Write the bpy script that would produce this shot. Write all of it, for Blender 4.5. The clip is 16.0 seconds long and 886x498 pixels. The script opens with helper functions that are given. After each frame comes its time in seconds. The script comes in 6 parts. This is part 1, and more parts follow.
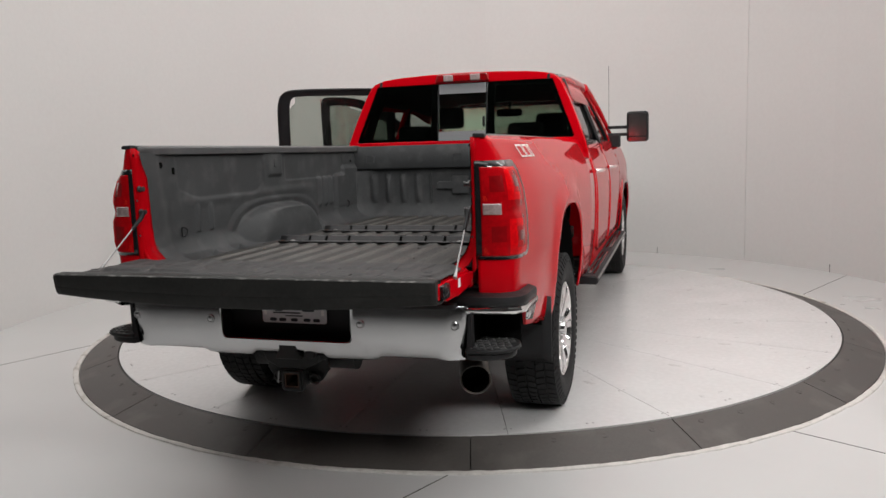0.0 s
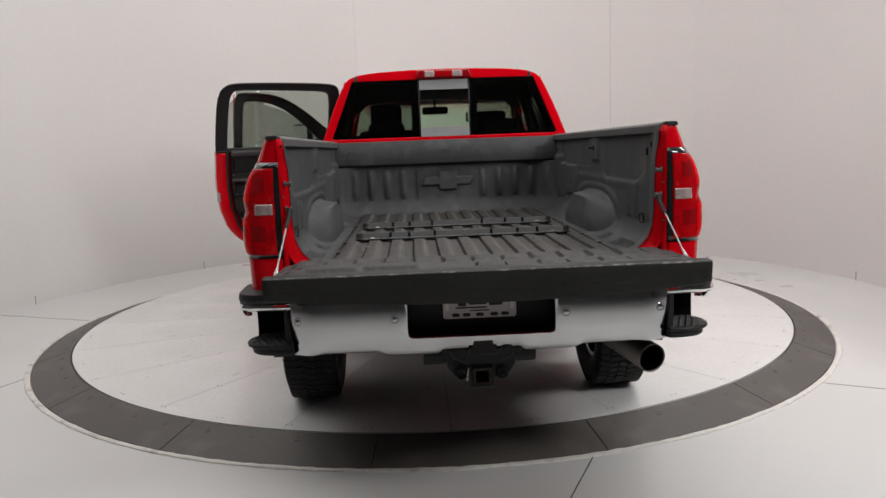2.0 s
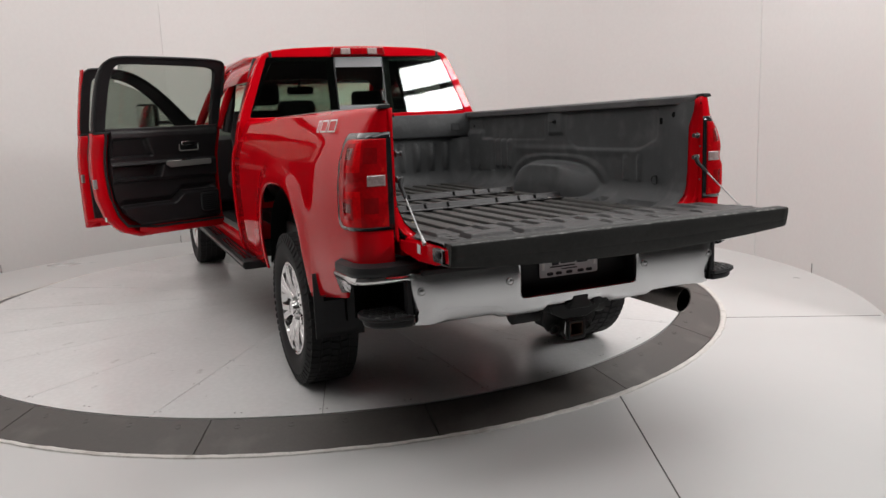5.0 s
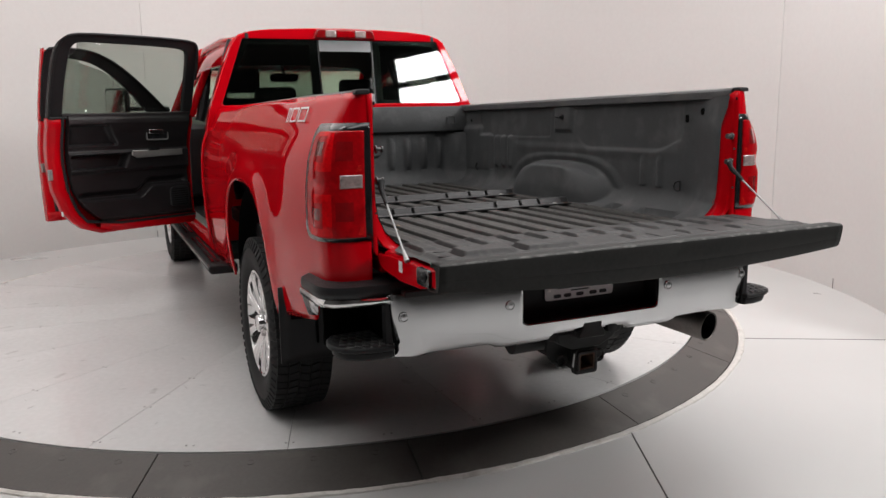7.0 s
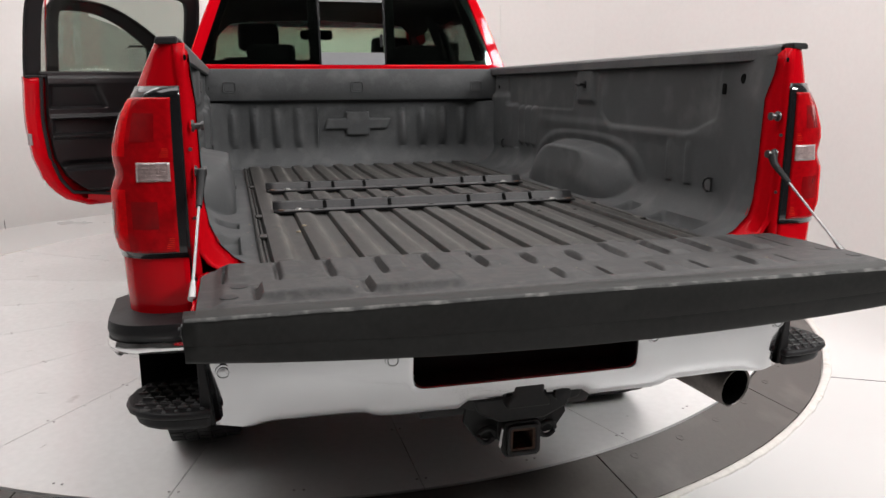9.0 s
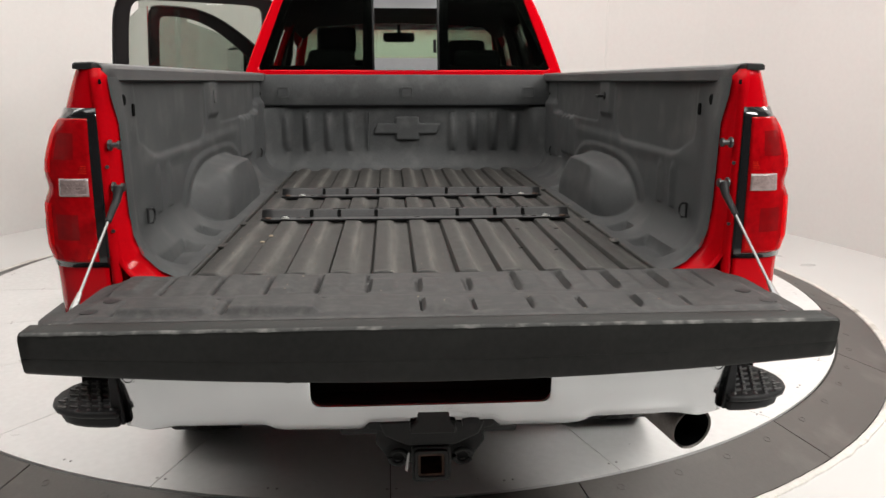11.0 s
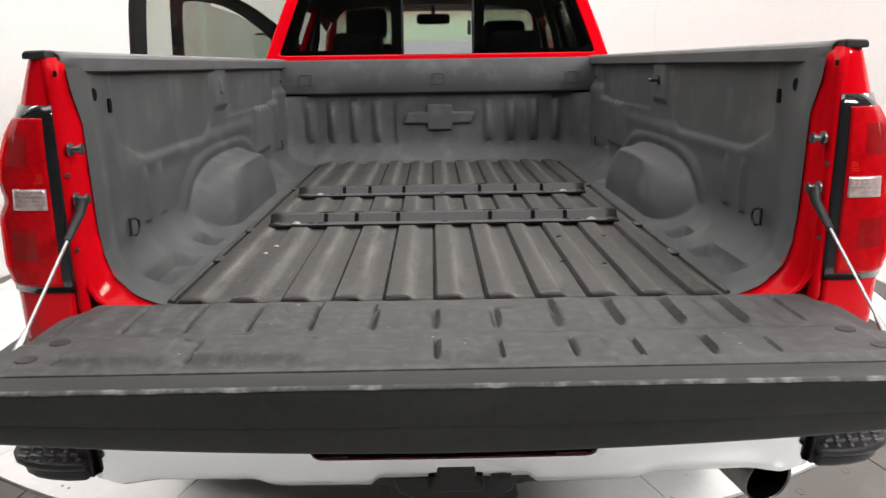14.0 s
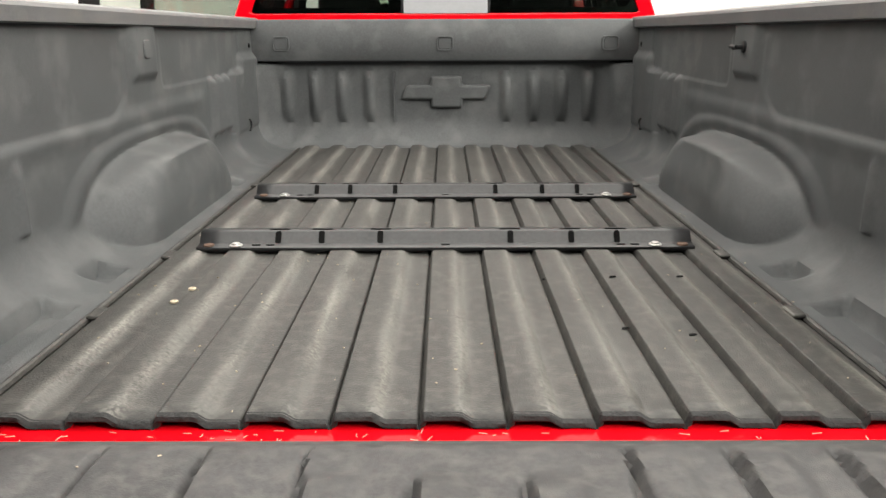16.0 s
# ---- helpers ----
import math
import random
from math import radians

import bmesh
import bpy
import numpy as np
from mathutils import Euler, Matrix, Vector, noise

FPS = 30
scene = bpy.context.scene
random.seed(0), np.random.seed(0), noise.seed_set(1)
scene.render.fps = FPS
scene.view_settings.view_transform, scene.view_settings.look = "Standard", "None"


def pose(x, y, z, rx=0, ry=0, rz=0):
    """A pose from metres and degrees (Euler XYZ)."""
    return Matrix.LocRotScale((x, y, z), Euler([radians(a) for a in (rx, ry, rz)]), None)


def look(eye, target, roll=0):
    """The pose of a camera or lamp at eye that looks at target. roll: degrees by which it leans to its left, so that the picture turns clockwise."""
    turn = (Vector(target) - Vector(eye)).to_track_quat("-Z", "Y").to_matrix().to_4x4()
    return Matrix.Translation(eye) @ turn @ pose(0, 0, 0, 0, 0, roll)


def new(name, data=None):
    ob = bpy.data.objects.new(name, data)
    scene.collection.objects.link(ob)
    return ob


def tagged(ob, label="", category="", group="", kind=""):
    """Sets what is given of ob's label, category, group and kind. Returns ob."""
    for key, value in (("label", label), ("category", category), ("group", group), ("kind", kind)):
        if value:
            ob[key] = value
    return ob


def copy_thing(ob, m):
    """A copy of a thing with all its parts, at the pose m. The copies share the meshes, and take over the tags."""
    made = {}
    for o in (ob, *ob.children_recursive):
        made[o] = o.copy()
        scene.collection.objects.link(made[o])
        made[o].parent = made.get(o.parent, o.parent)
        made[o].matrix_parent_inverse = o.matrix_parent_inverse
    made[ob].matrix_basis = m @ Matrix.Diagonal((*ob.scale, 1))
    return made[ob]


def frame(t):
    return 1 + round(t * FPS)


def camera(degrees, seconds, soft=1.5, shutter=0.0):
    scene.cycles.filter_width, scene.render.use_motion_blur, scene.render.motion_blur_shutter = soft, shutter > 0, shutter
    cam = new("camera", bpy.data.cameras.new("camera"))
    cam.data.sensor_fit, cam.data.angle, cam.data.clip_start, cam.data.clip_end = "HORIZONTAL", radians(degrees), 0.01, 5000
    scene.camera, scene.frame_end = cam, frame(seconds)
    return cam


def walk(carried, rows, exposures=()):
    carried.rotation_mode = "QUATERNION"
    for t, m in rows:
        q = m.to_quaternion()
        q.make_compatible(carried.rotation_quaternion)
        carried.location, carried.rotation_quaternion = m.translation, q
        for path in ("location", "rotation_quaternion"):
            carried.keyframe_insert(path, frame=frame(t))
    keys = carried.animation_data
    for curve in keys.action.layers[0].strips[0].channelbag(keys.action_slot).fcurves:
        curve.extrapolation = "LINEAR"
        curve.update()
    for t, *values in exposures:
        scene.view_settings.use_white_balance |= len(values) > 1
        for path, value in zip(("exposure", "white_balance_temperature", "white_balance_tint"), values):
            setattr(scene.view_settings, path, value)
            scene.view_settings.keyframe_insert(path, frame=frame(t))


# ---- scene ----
cam = camera(58.4, 16.0)
PATH = [
    (0, (1.597, -3.077, 1.472), (1.014, -1.184, 1.191), -2.0),
    (0.5, (1.138, -3.186, 1.479), (0.716, -1.251, 1.196), -1.9),
    (1, (0.681, -3.258, 1.473), (0.417, -1.296, 1.19), -1.9),
    (1.5, (0.211, -3.294, 1.473), (0.114, -1.317, 1.185), -1.9),
    (2, (-0.255, -3.298, 1.47), (-0.186, -1.321, 1.178), -2.1),
    (2.5, (-0.722, -3.266, 1.475), (-0.482, -1.303, 1.175), -2.3),
    (3, (-1.161, -3.198, 1.477), (-0.752, -1.264, 1.171), -2.7),
    (3.5, (-1.514, -3.12, 1.477), (-0.95, -1.226, 1.165), -2.9),
    (6, (-1.944, -2.896, 1.441), (-1.112, -1.114, 1.082), -1.5),
    (6.5, (-1.829, -2.709, 1.446), (-1.0, -0.925, 1.086), -1.1),
    (7, (-1.67, -2.543, 1.428), (-0.862, -0.749, 1.069), -0.8),
    (7.5, (-1.405, -2.399, 1.426), (-0.648, -0.586, 1.055), -0.7),
    (8, (-1.165, -2.259, 1.408), (-0.468, -0.425, 1.019), -0.6),
    (8.5, (-0.914, -2.066, 1.412), (-0.306, -0.206, 0.998), -0.4),
    (9, (-0.693, -1.943, 1.406), (-0.193, -0.057, 0.967), 0.0),
    (11.5, (-0.047, -2.066, 1.502), (0.036, -0.12, 1.048), -0.1),
    (12, (-0.037, -2.116, 1.514), (0.022, -0.162, 1.089), -0.3),
    (12.5, (-0.022, -2.126, 1.512), (0.022, -0.169, 1.102), -0.4),
    (13, (-0.016, -2.084, 1.507), (0.022, -0.129, 1.087), -0.6),
    (13.5, (-0.017, -1.9, 1.486), (0.015, 0.048, 1.033), -0.6),
    (14, (-0.034, -1.666, 1.477), (-0.012, 0.272, 0.982), -0.8),
    (14.5, (-0.014, -1.446, 1.457), (-0.001, 0.483, 0.927), -0.7),
    (15, (0.028, -1.199, 1.456), (0.031, 0.723, 0.902), -0.6),
    (15.5, (0.032, -1.056, 1.446), (0.028, 0.863, 0.881), -0.4),
    (16, (0.0, -0.894, 1.432), (-0.006, 1.024, 0.866), -0.2),
]
walk(cam, [(t, look(eye, target, roll)) for t, eye, target, roll in PATH], exposures=[(0, -0.47, 6500, 10), (3.5, -0.30, 6500, 10), (6, -0.28, 6500, 11), (7.5, -0.14, 6500, 11), (9, 0.08, 6500, 11), (11.5, 0.14, 6700, 8), (12.5, 0.02, 6500, 9), (13, 0.04, 6500, 10), (14, 0.58, 6500, 9), (14.5, 1.06, 6700, 7), (15, 1.18, 6800, 6), (16, 1.24, 6800, 6)])

# ---- light: a studio room with soft panels overhead and behind the camera, plus fill ----
CX, CY = -0.12, 3.318         # centre of the turntable
world = bpy.data.worlds.new("studio_world")
world.use_nodes = True
world.node_tree.nodes["Background"].inputs[0].default_value = (1.0, 0.97, 0.94, 1)
world.node_tree.nodes["Background"].inputs[1].default_value = 0.25
scene.world = world
scene.view_settings.exposure = 0.0


def area(name, eye, target, sx, sy, watts, color=(1, 0.985, 0.97)):
    d = bpy.data.lights.new(name, "AREA")
    d.shape, d.size, d.size_y, d.energy, d.color = "RECTANGLE", sx, sy, watts, color
    ob = new(name, d)
    ob.matrix_world = look(eye, target)
    return ob


KEY, KEY_WATTS = (3.55, -2.7, 3.77), 95
top = area("ceiling_light_source", (CX, CY, 4.28), (CX, CY, 0), 7.6, 7.6, 245)
top.data.shape = "DISK"
# unseen strips added as fill for the bed walls, sides and rear floor
area("added_fill_strip", (-2.60, 0.6, 4.15), (-0.6, 0.6, 0.6), 0.5, 4.6, 58)
area("added_fill_strip", (2.40, 1.9, 4.15), (0.4, 1.9, 0.6), 0.5, 4.4, 128)
area("added_fill_strip", (-0.4, -1.25, 4.26), (-0.4, -1.25, 0), 4.8, 1.3, 85)

# ---- materials ----


def material(name, color, rough=0.5, metal=0.0, coat=0.0, spec=0.5, vary=0.12, scale=6.0, fine=90.0, bump=0.0, bump_scale=200.0,
             rvary=0.1, trans=0.0, ior=1.45, emit=None, strength=0.0, per_object=0.0, dust=None):
    """A procedural surface: colour with two scales of variation, roughness variation and fine relief."""
    m = bpy.data.materials.new(name)
    m.use_nodes = True
    nt = m.node_tree
    b = nt.nodes["Principled BSDF"]
    b.inputs["Metallic"].default_value = metal
    b.inputs["Coat Weight"].default_value = coat
    b.inputs["Coat Roughness"].default_value = 0.025
    b.inputs["Coat IOR"].default_value = 1.34
    b.inputs["Specular IOR Level"].default_value = spec
    b.inputs["Transmission Weight"].default_value = trans
    b.inputs["IOR"].default_value = ior
    tc = nt.nodes.new("ShaderNodeTexCoord")

    def noise_tex(sc, detail=4.0):
        n = nt.nodes.new("ShaderNodeTexNoise")
        n.inputs["Scale"].default_value, n.inputs["Detail"].default_value = sc, detail
        nt.links.new(tc.outputs["Object"], n.inputs["Vector"])
        return n
    big, small = noise_tex(scale), noise_tex(fine, 3.0)
    mix = nt.nodes.new("ShaderNodeMath")
    mix.operation = "MULTIPLY_ADD"
    mix.inputs[1].default_value = 0.45
    nt.links.new(small.outputs["Fac"], mix.inputs[0])
    half = nt.nodes.new("ShaderNodeMath")
    half.operation = "MULTIPLY"
    half.inputs[1].default_value = 0.55
    nt.links.new(big.outputs["Fac"], half.inputs[0])
    nt.links.new(half.outputs[0], mix.inputs[2])
    ramp = nt.nodes.new("ShaderNodeValToRGB")
    lo = [max(0.0, c * (1 - vary)) for c in color[:3]]
    hi = [min(1.0, c * (1 + vary)) for c in color[:3]]
    ramp.color_ramp.elements[0].position, ramp.color_ramp.elements[1].position = 0.33, 0.67
    ramp.color_ramp.elements[0].color, ramp.color_ramp.elements[1].color = (*lo, 1), (*hi, 1)
    nt.links.new(mix.outputs[0], ramp.inputs[0])
    out = ramp.outputs[0]
    if per_object:
        info = nt.nodes.new("ShaderNodeObjectInfo")
        mr = nt.nodes.new("ShaderNodeMapRange")
        mr.inputs["To Min"].default_value, mr.inputs["To Max"].default_value = 1 - per_object, 1 + per_object
        nt.links.new(info.outputs["Random"], mr.inputs["Value"])
        hs = nt.nodes.new("ShaderNodeHueSaturation")
        nt.links.new(mr.outputs[0], hs.inputs["Value"])
        nt.links.new(out, hs.inputs["Color"])
        out = hs.outputs[0]
    if dust:
        dcol, lo_d, hi_d, dsc = dust
        dn = noise_tex(dsc, 6.0)
        dr = nt.nodes.new("ShaderNodeMapRange")
        dr.inputs["From Min"].default_value, dr.inputs["From Max"].default_value = lo_d, hi_d
        nt.links.new(dn.outputs["Fac"], dr.inputs["Value"])
        dm = nt.nodes.new("ShaderNodeMix")
        dm.data_type = "RGBA"
        nt.links.new(dr.outputs[0], dm.inputs["Factor"])
        nt.links.new(out, dm.inputs["A"])
        dm.inputs["B"].default_value = (*dcol, 1)
        out = dm.outputs["Result"]
    nt.links.new(out, b.inputs["Base Color"])
    rr = nt.nodes.new("ShaderNodeMapRange")
    rr.inputs["From Min"].default_value, rr.inputs["From Max"].default_value = 0.3, 0.7
    rr.inputs["To Min"].default_value, rr.inputs["To Max"].default_value = max(0.0, rough - rvary * rough), min(1.0, rough + rvary * rough)
    nt.links.new(mix.outputs[0], rr.inputs["Value"])
    nt.links.new(rr.outputs[0], b.inputs["Roughness"])
    if bump:
        bn = noise_tex(bump_scale, 2.0)
        bp = nt.nodes.new("ShaderNodeBump")
        bp.inputs["Strength"].default_value, bp.inputs["Distance"].default_value = 1.0, bump
        nt.links.new(bn.outputs["Fac"], bp.inputs["Height"])
        nt.links.new(bp.outputs[0], b.inputs["Normal"])
    if emit:
        b.inputs["Emission Color"].default_value = (*emit, 1)
        b.inputs["Emission Strength"].default_value = strength
    return m


def clear_glass(name, tint, gloss=0.02):
    """A thin pane: light passes with a tint, and the surface mirrors by Fresnel."""
    m = bpy.data.materials.new(name)
    m.use_nodes = True
    nt = m.node_tree
    nt.nodes.remove(nt.nodes["Principled BSDF"])
    tr, gl = nt.nodes.new("ShaderNodeBsdfTransparent"), nt.nodes.new("ShaderNodeBsdfGlossy")
    tr.inputs[0].default_value = (*tint, 1)
    gl.inputs["Roughness"].default_value = gloss
    fr, mx = nt.nodes.new("ShaderNodeLayerWeight"), nt.nodes.new("ShaderNodeMixShader")
    fr.inputs["Blend"].default_value = 0.5
    pw, ad = nt.nodes.new("ShaderNodeMath"), nt.nodes.new("ShaderNodeMath")
    pw.operation, pw.inputs[1].default_value = "POWER", 5.0
    ad.operation, ad.inputs[1].default_value, ad.inputs[2].default_value = "MULTIPLY_ADD", 0.9, 0.035
    nt.links.new(fr.outputs["Facing"], pw.inputs[0])
    nt.links.new(pw.outputs[0], ad.inputs[0])
    nt.links.new(ad.outputs[0], mx.inputs[0])
    nt.links.new(tr.outputs[0], mx.inputs[1])
    nt.links.new(gl.outputs[0], mx.inputs[2])
    nt.links.new(mx.outputs[0], nt.nodes["Material Output"].inputs[0])
    return m


RED = material("red_car_paint", (0.50, 0.0010, 0.006), 0.55, 0.0, 0.85, 0.0, 0.05, 3, 400, rvary=0.05)
RED_IN = material("red_paint_jamb", (0.42, 0.002, 0.006), 0.5, 0.0, 0.25, 0.0, 0.10, 7, 120)
LINER = material("grey_bedliner", (0.0475, 0.0495, 0.051), 0.62, 0, 0, 0.3, 0.22, 3, 140, 0.0006, 420, dust=((0.086, 0.087, 0.087), 0.50, 0.82, 9.0))
MAT = material("rubber_bed_mat", (0.0250, 0.0238, 0.0222), 0.5, 0, 0, 0.3, 0.34, 7, 130, 0.0008, 300, dust=((0.060, 0.056, 0.050), 0.48, 0.85, 45.0))


def paint_lit_ribs(m, pitch, shift, at, width, color):
    """Paints light on the shoulders of long ribs that run along y, scuffed in places."""
    nt = m.node_tree
    b = nt.nodes["Principled BSDF"]
    old = b.inputs["Base Color"].links[0].from_socket
    tc = nt.nodes.new("ShaderNodeTexCoord")
    xyz = nt.nodes.new("ShaderNodeSeparateXYZ")
    nt.links.new(tc.outputs["Object"], xyz.inputs[0])

    def op(kind, a, c, d=None):
        n = nt.nodes.new("ShaderNodeMath")
        n.operation = kind
        for i, v in enumerate((a, c, d)):
            if v is None:
                continue
            if isinstance(v, (int, float)):
                n.inputs[i].default_value = v
            else:
                nt.links.new(v, n.inputs[i])
        return n.outputs[0]
    u = op("FRACT", op("DIVIDE", op("ADD", xyz.outputs[0], shift), pitch), None)
    d = op("ABSOLUTE", op("SUBTRACT", u, at), None)
    w = op("SUBTRACT", 1.0, op("MINIMUM", op("DIVIDE", d, width), 1.0))
    mp = nt.nodes.new("ShaderNodeMapping")
    mp.inputs["Scale"].default_value = (30.0, 5.0, 1.0)
    nt.links.new(tc.outputs["Object"], mp.inputs["Vector"])
    n = nt.nodes.new("ShaderNodeTexNoise")
    n.inputs["Scale"].default_value, n.inputs["Detail"].default_value = 1.0, 8.0
    nt.links.new(mp.outputs[0], n.inputs["Vector"])
    n2 = nt.nodes.new("ShaderNodeTexNoise")
    n2.inputs["Scale"].default_value, n2.inputs["Detail"].default_value = 160.0, 4.0
    nt.links.new(tc.outputs["Object"], n2.inputs["Vector"])
    both = op("MULTIPLY", n.outputs["Fac"], n2.outputs["Fac"])
    patchy = op("MULTIPLY_ADD", both, 6.0, -0.85)
    f = op("MINIMUM", op("MAXIMUM", op("MULTIPLY", op("POWER", w, 1.5), patchy), 0.0), 1.0)
    mx = nt.nodes.new("ShaderNodeMix")
    mx.data_type = "RGBA"
    nt.links.new(f, mx.inputs["Factor"])
    nt.links.new(old, mx.inputs["A"])
    mx.inputs["B"].default_value = (*color, 1)
    nt.links.new(mx.outputs["Result"], b.inputs["Base Color"])


# pale stripes put the light on the rib flanks into the mat's colour
paint_lit_ribs(MAT, 0.1155, 0.029, 0.46, 0.20, (0.115, 0.109, 0.098))


def paint_lit_ridges(mat, pitch, shift, at, half, colour, amount):
    """Paints pale light and scuffs along even ridges running along y, broken by noise."""
    nt = mat.node_tree
    b = nt.nodes["Principled BSDF"]
    tc = nt.nodes.new("ShaderNodeTexCoord")
    sep = nt.nodes.new("ShaderNodeSeparateXYZ")
    nt.links.new(tc.outputs["Object"], sep.inputs[0])

    def calc(op, a, c):
        m = nt.nodes.new("ShaderNodeMath")
        m.operation = op
        for k, v in enumerate((a, c)):
            if isinstance(v, (int, float)):
                m.inputs[k].default_value = v
            elif v is not None:
                nt.links.new(v, m.inputs[k])
        return m.outputs[0]

    wob = nt.nodes.new("ShaderNodeTexNoise")
    wob.inputs["Scale"].default_value = 4.0
    nt.links.new(tc.outputs["Object"], wob.inputs["Vector"])
    x = calc("ADD", sep.outputs["X"], calc("MULTIPLY", calc("SUBTRACT", wob.outputs["Fac"], 0.5), 0.03))
    u = calc("FRACT", calc("DIVIDE", calc("ADD", x, shift), pitch), None)
    d = calc("ABSOLUTE", calc("SUBTRACT", u, at), None)
    mr = nt.nodes.new("ShaderNodeMapRange")
    mr.interpolation_type = "SMOOTHSTEP"
    mr.inputs["From Min"].default_value, mr.inputs["From Max"].default_value = half, 0.0
    nt.links.new(d, mr.inputs["Value"])
    n = nt.nodes.new("ShaderNodeTexNoise")
    n.inputs["Scale"].default_value, n.inputs["Detail"].default_value = 7.0, 8.0
    nt.links.new(tc.outputs["Object"], n.inputs["Vector"])
    br = nt.nodes.new("ShaderNodeMapRange")
    br.inputs["From Min"].default_value, br.inputs["From Max"].default_value = 0.36, 0.66
    nt.links.new(n.outputs["Fac"], br.inputs["Value"])
    f = calc("MULTIPLY", calc("MULTIPLY", mr.outputs[0], br.outputs[0]), amount)
    mx = nt.nodes.new("ShaderNodeMix")
    mx.data_type = "RGBA"
    old = b.inputs["Base Color"].links[0].from_socket
    nt.links.new(f, mx.inputs["Factor"])
    nt.links.new(old, mx.inputs["A"])
    mx.inputs["B"].default_value = (*colour, 1)
    nt.links.new(mx.outputs["Result"], b.inputs["Base Color"])


paint_lit_ridges(MAT, 0.1155, 0.029, 0.49, 0.22, (0.062, 0.060, 0.056), 0.8)
RAIL_CAP = material("grey_rail_cap", (0.085, 0.085, 0.087), 0.5, 0, 0, 0.5, 0.25, 8, 120, 0.0008, 350, dust=((0.11, 0.107, 0.10), 0.50, 0.75, 12.0))
MAT_EDGE = material("cut_rubber_edge", (0.014, 0.014, 0.014), 0.8, 0, 0, 0.3, 0.5, 60, 300, 0.003, 160)
SLIVER = material("pale_debris", (0.30, 0.25, 0.18), 0.8, vary=0.4)
GATE_CAP = material("black_gate_cap", (0.020, 0.020, 0.019), 0.5, 0, 0, 0.16, 0.25, 5, 70, 0.0003, 300, dust=((0.03, 0.03, 0.028), 0.60, 0.9, 9.0))
PLASTIC = material("black_plastic", (0.015, 0.015, 0.016), 0.5, 0, 0, 0.3, 0.2, 8, 150, 0.0004, 600)
GLOSS_BLACK = material("gloss_black", (0.010, 0.010, 0.011), 0.18, 0, 0.5, 0.5, 0.1)
RAIL_BLACK = material("black_powder_coat", (0.020, 0.020, 0.021), 0.40, 0, 0, 0.3, 0.3, 30, 120, 0.00004, 200)
# near-black: the shade inside slots, wells and voids is put into the colour
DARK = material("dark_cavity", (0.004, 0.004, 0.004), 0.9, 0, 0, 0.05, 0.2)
CHROME = material("chrome", (0.82, 0.82, 0.82), 0.10, 1.0, 0, 0.5, 0.03, 4, 80, rvary=0.5)
BRUSHED = material("bumper_chrome", (0.53, 0.535, 0.54), 0.13, 1.0, 0, 0.5, 0.04, 3, 9, rvary=0.12)
STEEL = material("dull_steel", (0.33, 0.33, 0.33), 0.42, 1.0, 0, 0.5, 0.15, 20, 200)
EXHAUST = material("exhaust_steel", (0.17, 0.155, 0.145), 0.5, 1.0, 0, 0.5, 0.2, 9, 90)
RUST = material("rusty_steel", (0.085, 0.052, 0.038), 0.8, 0.3, 0, 0.3, 0.5, 25, 120, 0.0008, 200)
FRAME = material("chassis_black", (0.014, 0.014, 0.014), 0.6, 0, 0, 0.4, 0.3, 10, 90, 0.0005, 150)
RUBBER = material("tyre_rubber", (0.019, 0.019, 0.0195), 0.7, 0, 0, 0.25, 0.25, 12, 140, 0.0004, 300)
TINT = clear_glass("tinted_glass", (0.48, 0.52, 0.49))
SLIDER = clear_glass("slider_glass", (0.80, 0.83, 0.80))
SIDE_GLASS = clear_glass("door_glass", (0.70, 0.73, 0.70))
CLEAR = clear_glass("windscreen_glass", (0.80, 0.90, 0.80))
BAND = clear_glass("blue_sun_band", (0.10, 0.17, 0.21))
FRIT = material("grey_glass_band", (0.20, 0.20, 0.21), 0.35, 0, 0.3, 0.5, 0.08)
LAMP_RED = material("red_lamp_lens", (0.36, 0.002, 0.005), 0.25, 0, 0.8, 0.0, 0.30, 22, 70, 0.0004, 60)
PIN = material("dark_steel_pin", (0.10, 0.10, 0.10), 0.4, 0.9, 0, 0.5, 0.2)
WORN = material("scuffed_edge", (0.030, 0.030, 0.029), 0.5, 0, 0, 0.3, 0.25, 9, 160, dust=((0.16, 0.155, 0.147), 0.48, 0.72, 30.0))
GATE_LINER = material("gate_liner_plastic", (0.031, 0.030, 0.0305), 0.58, 0, 0, 0.3, 0.45, 9, 160, 0.0004, 500, dust=((0.066, 0.063, 0.059), 0.46, 0.84, 45.0))
LAMP_DEEP = material("deep_red_lens", (0.23, 0.002, 0.004), 0.12, 0, 1.0, 0.5, 0.2, 18, 60)
# bright orange paint for the glints off the lamp's reflectors
LAMP_GLINT = material("orange_glint_paint", (0.75, 0.030, 0.015), 0.2, 0, 0.6, 0.3, 0.3, 60, 150, 0.001, 120)
# brighter red: the glow along the lens's outer edge is put into the colour
LAMP_LIT_EDGE = material("red_painted_glow", (0.62, 0.003, 0.006), 0.3, 0, 0.5, 0.0, 0.25, 30, 90, 0.001, 70)
LAMP_CLEAR = material("clear_lamp_lens", (0.40, 0.31, 0.30), 0.15, 0.2, 1.0, 0.5, 0.25, 60, 150, 0.002, 90)
LAMP_BLACK = material("lamp_surround_black", (0.010, 0.010, 0.011), 0.12, 0, 0.6, 0.5, 0.2, 12, 90)
DARK_RED = material("dark_lamp_cell", (0.15, 0.002, 0.003), 0.2, 0, 1.0)
CLOTH = material("black_seat_cloth", (0.016, 0.016, 0.017), 0.85, 0, 0, 0.3, 0.2, 30, 300, 0.0004, 500)
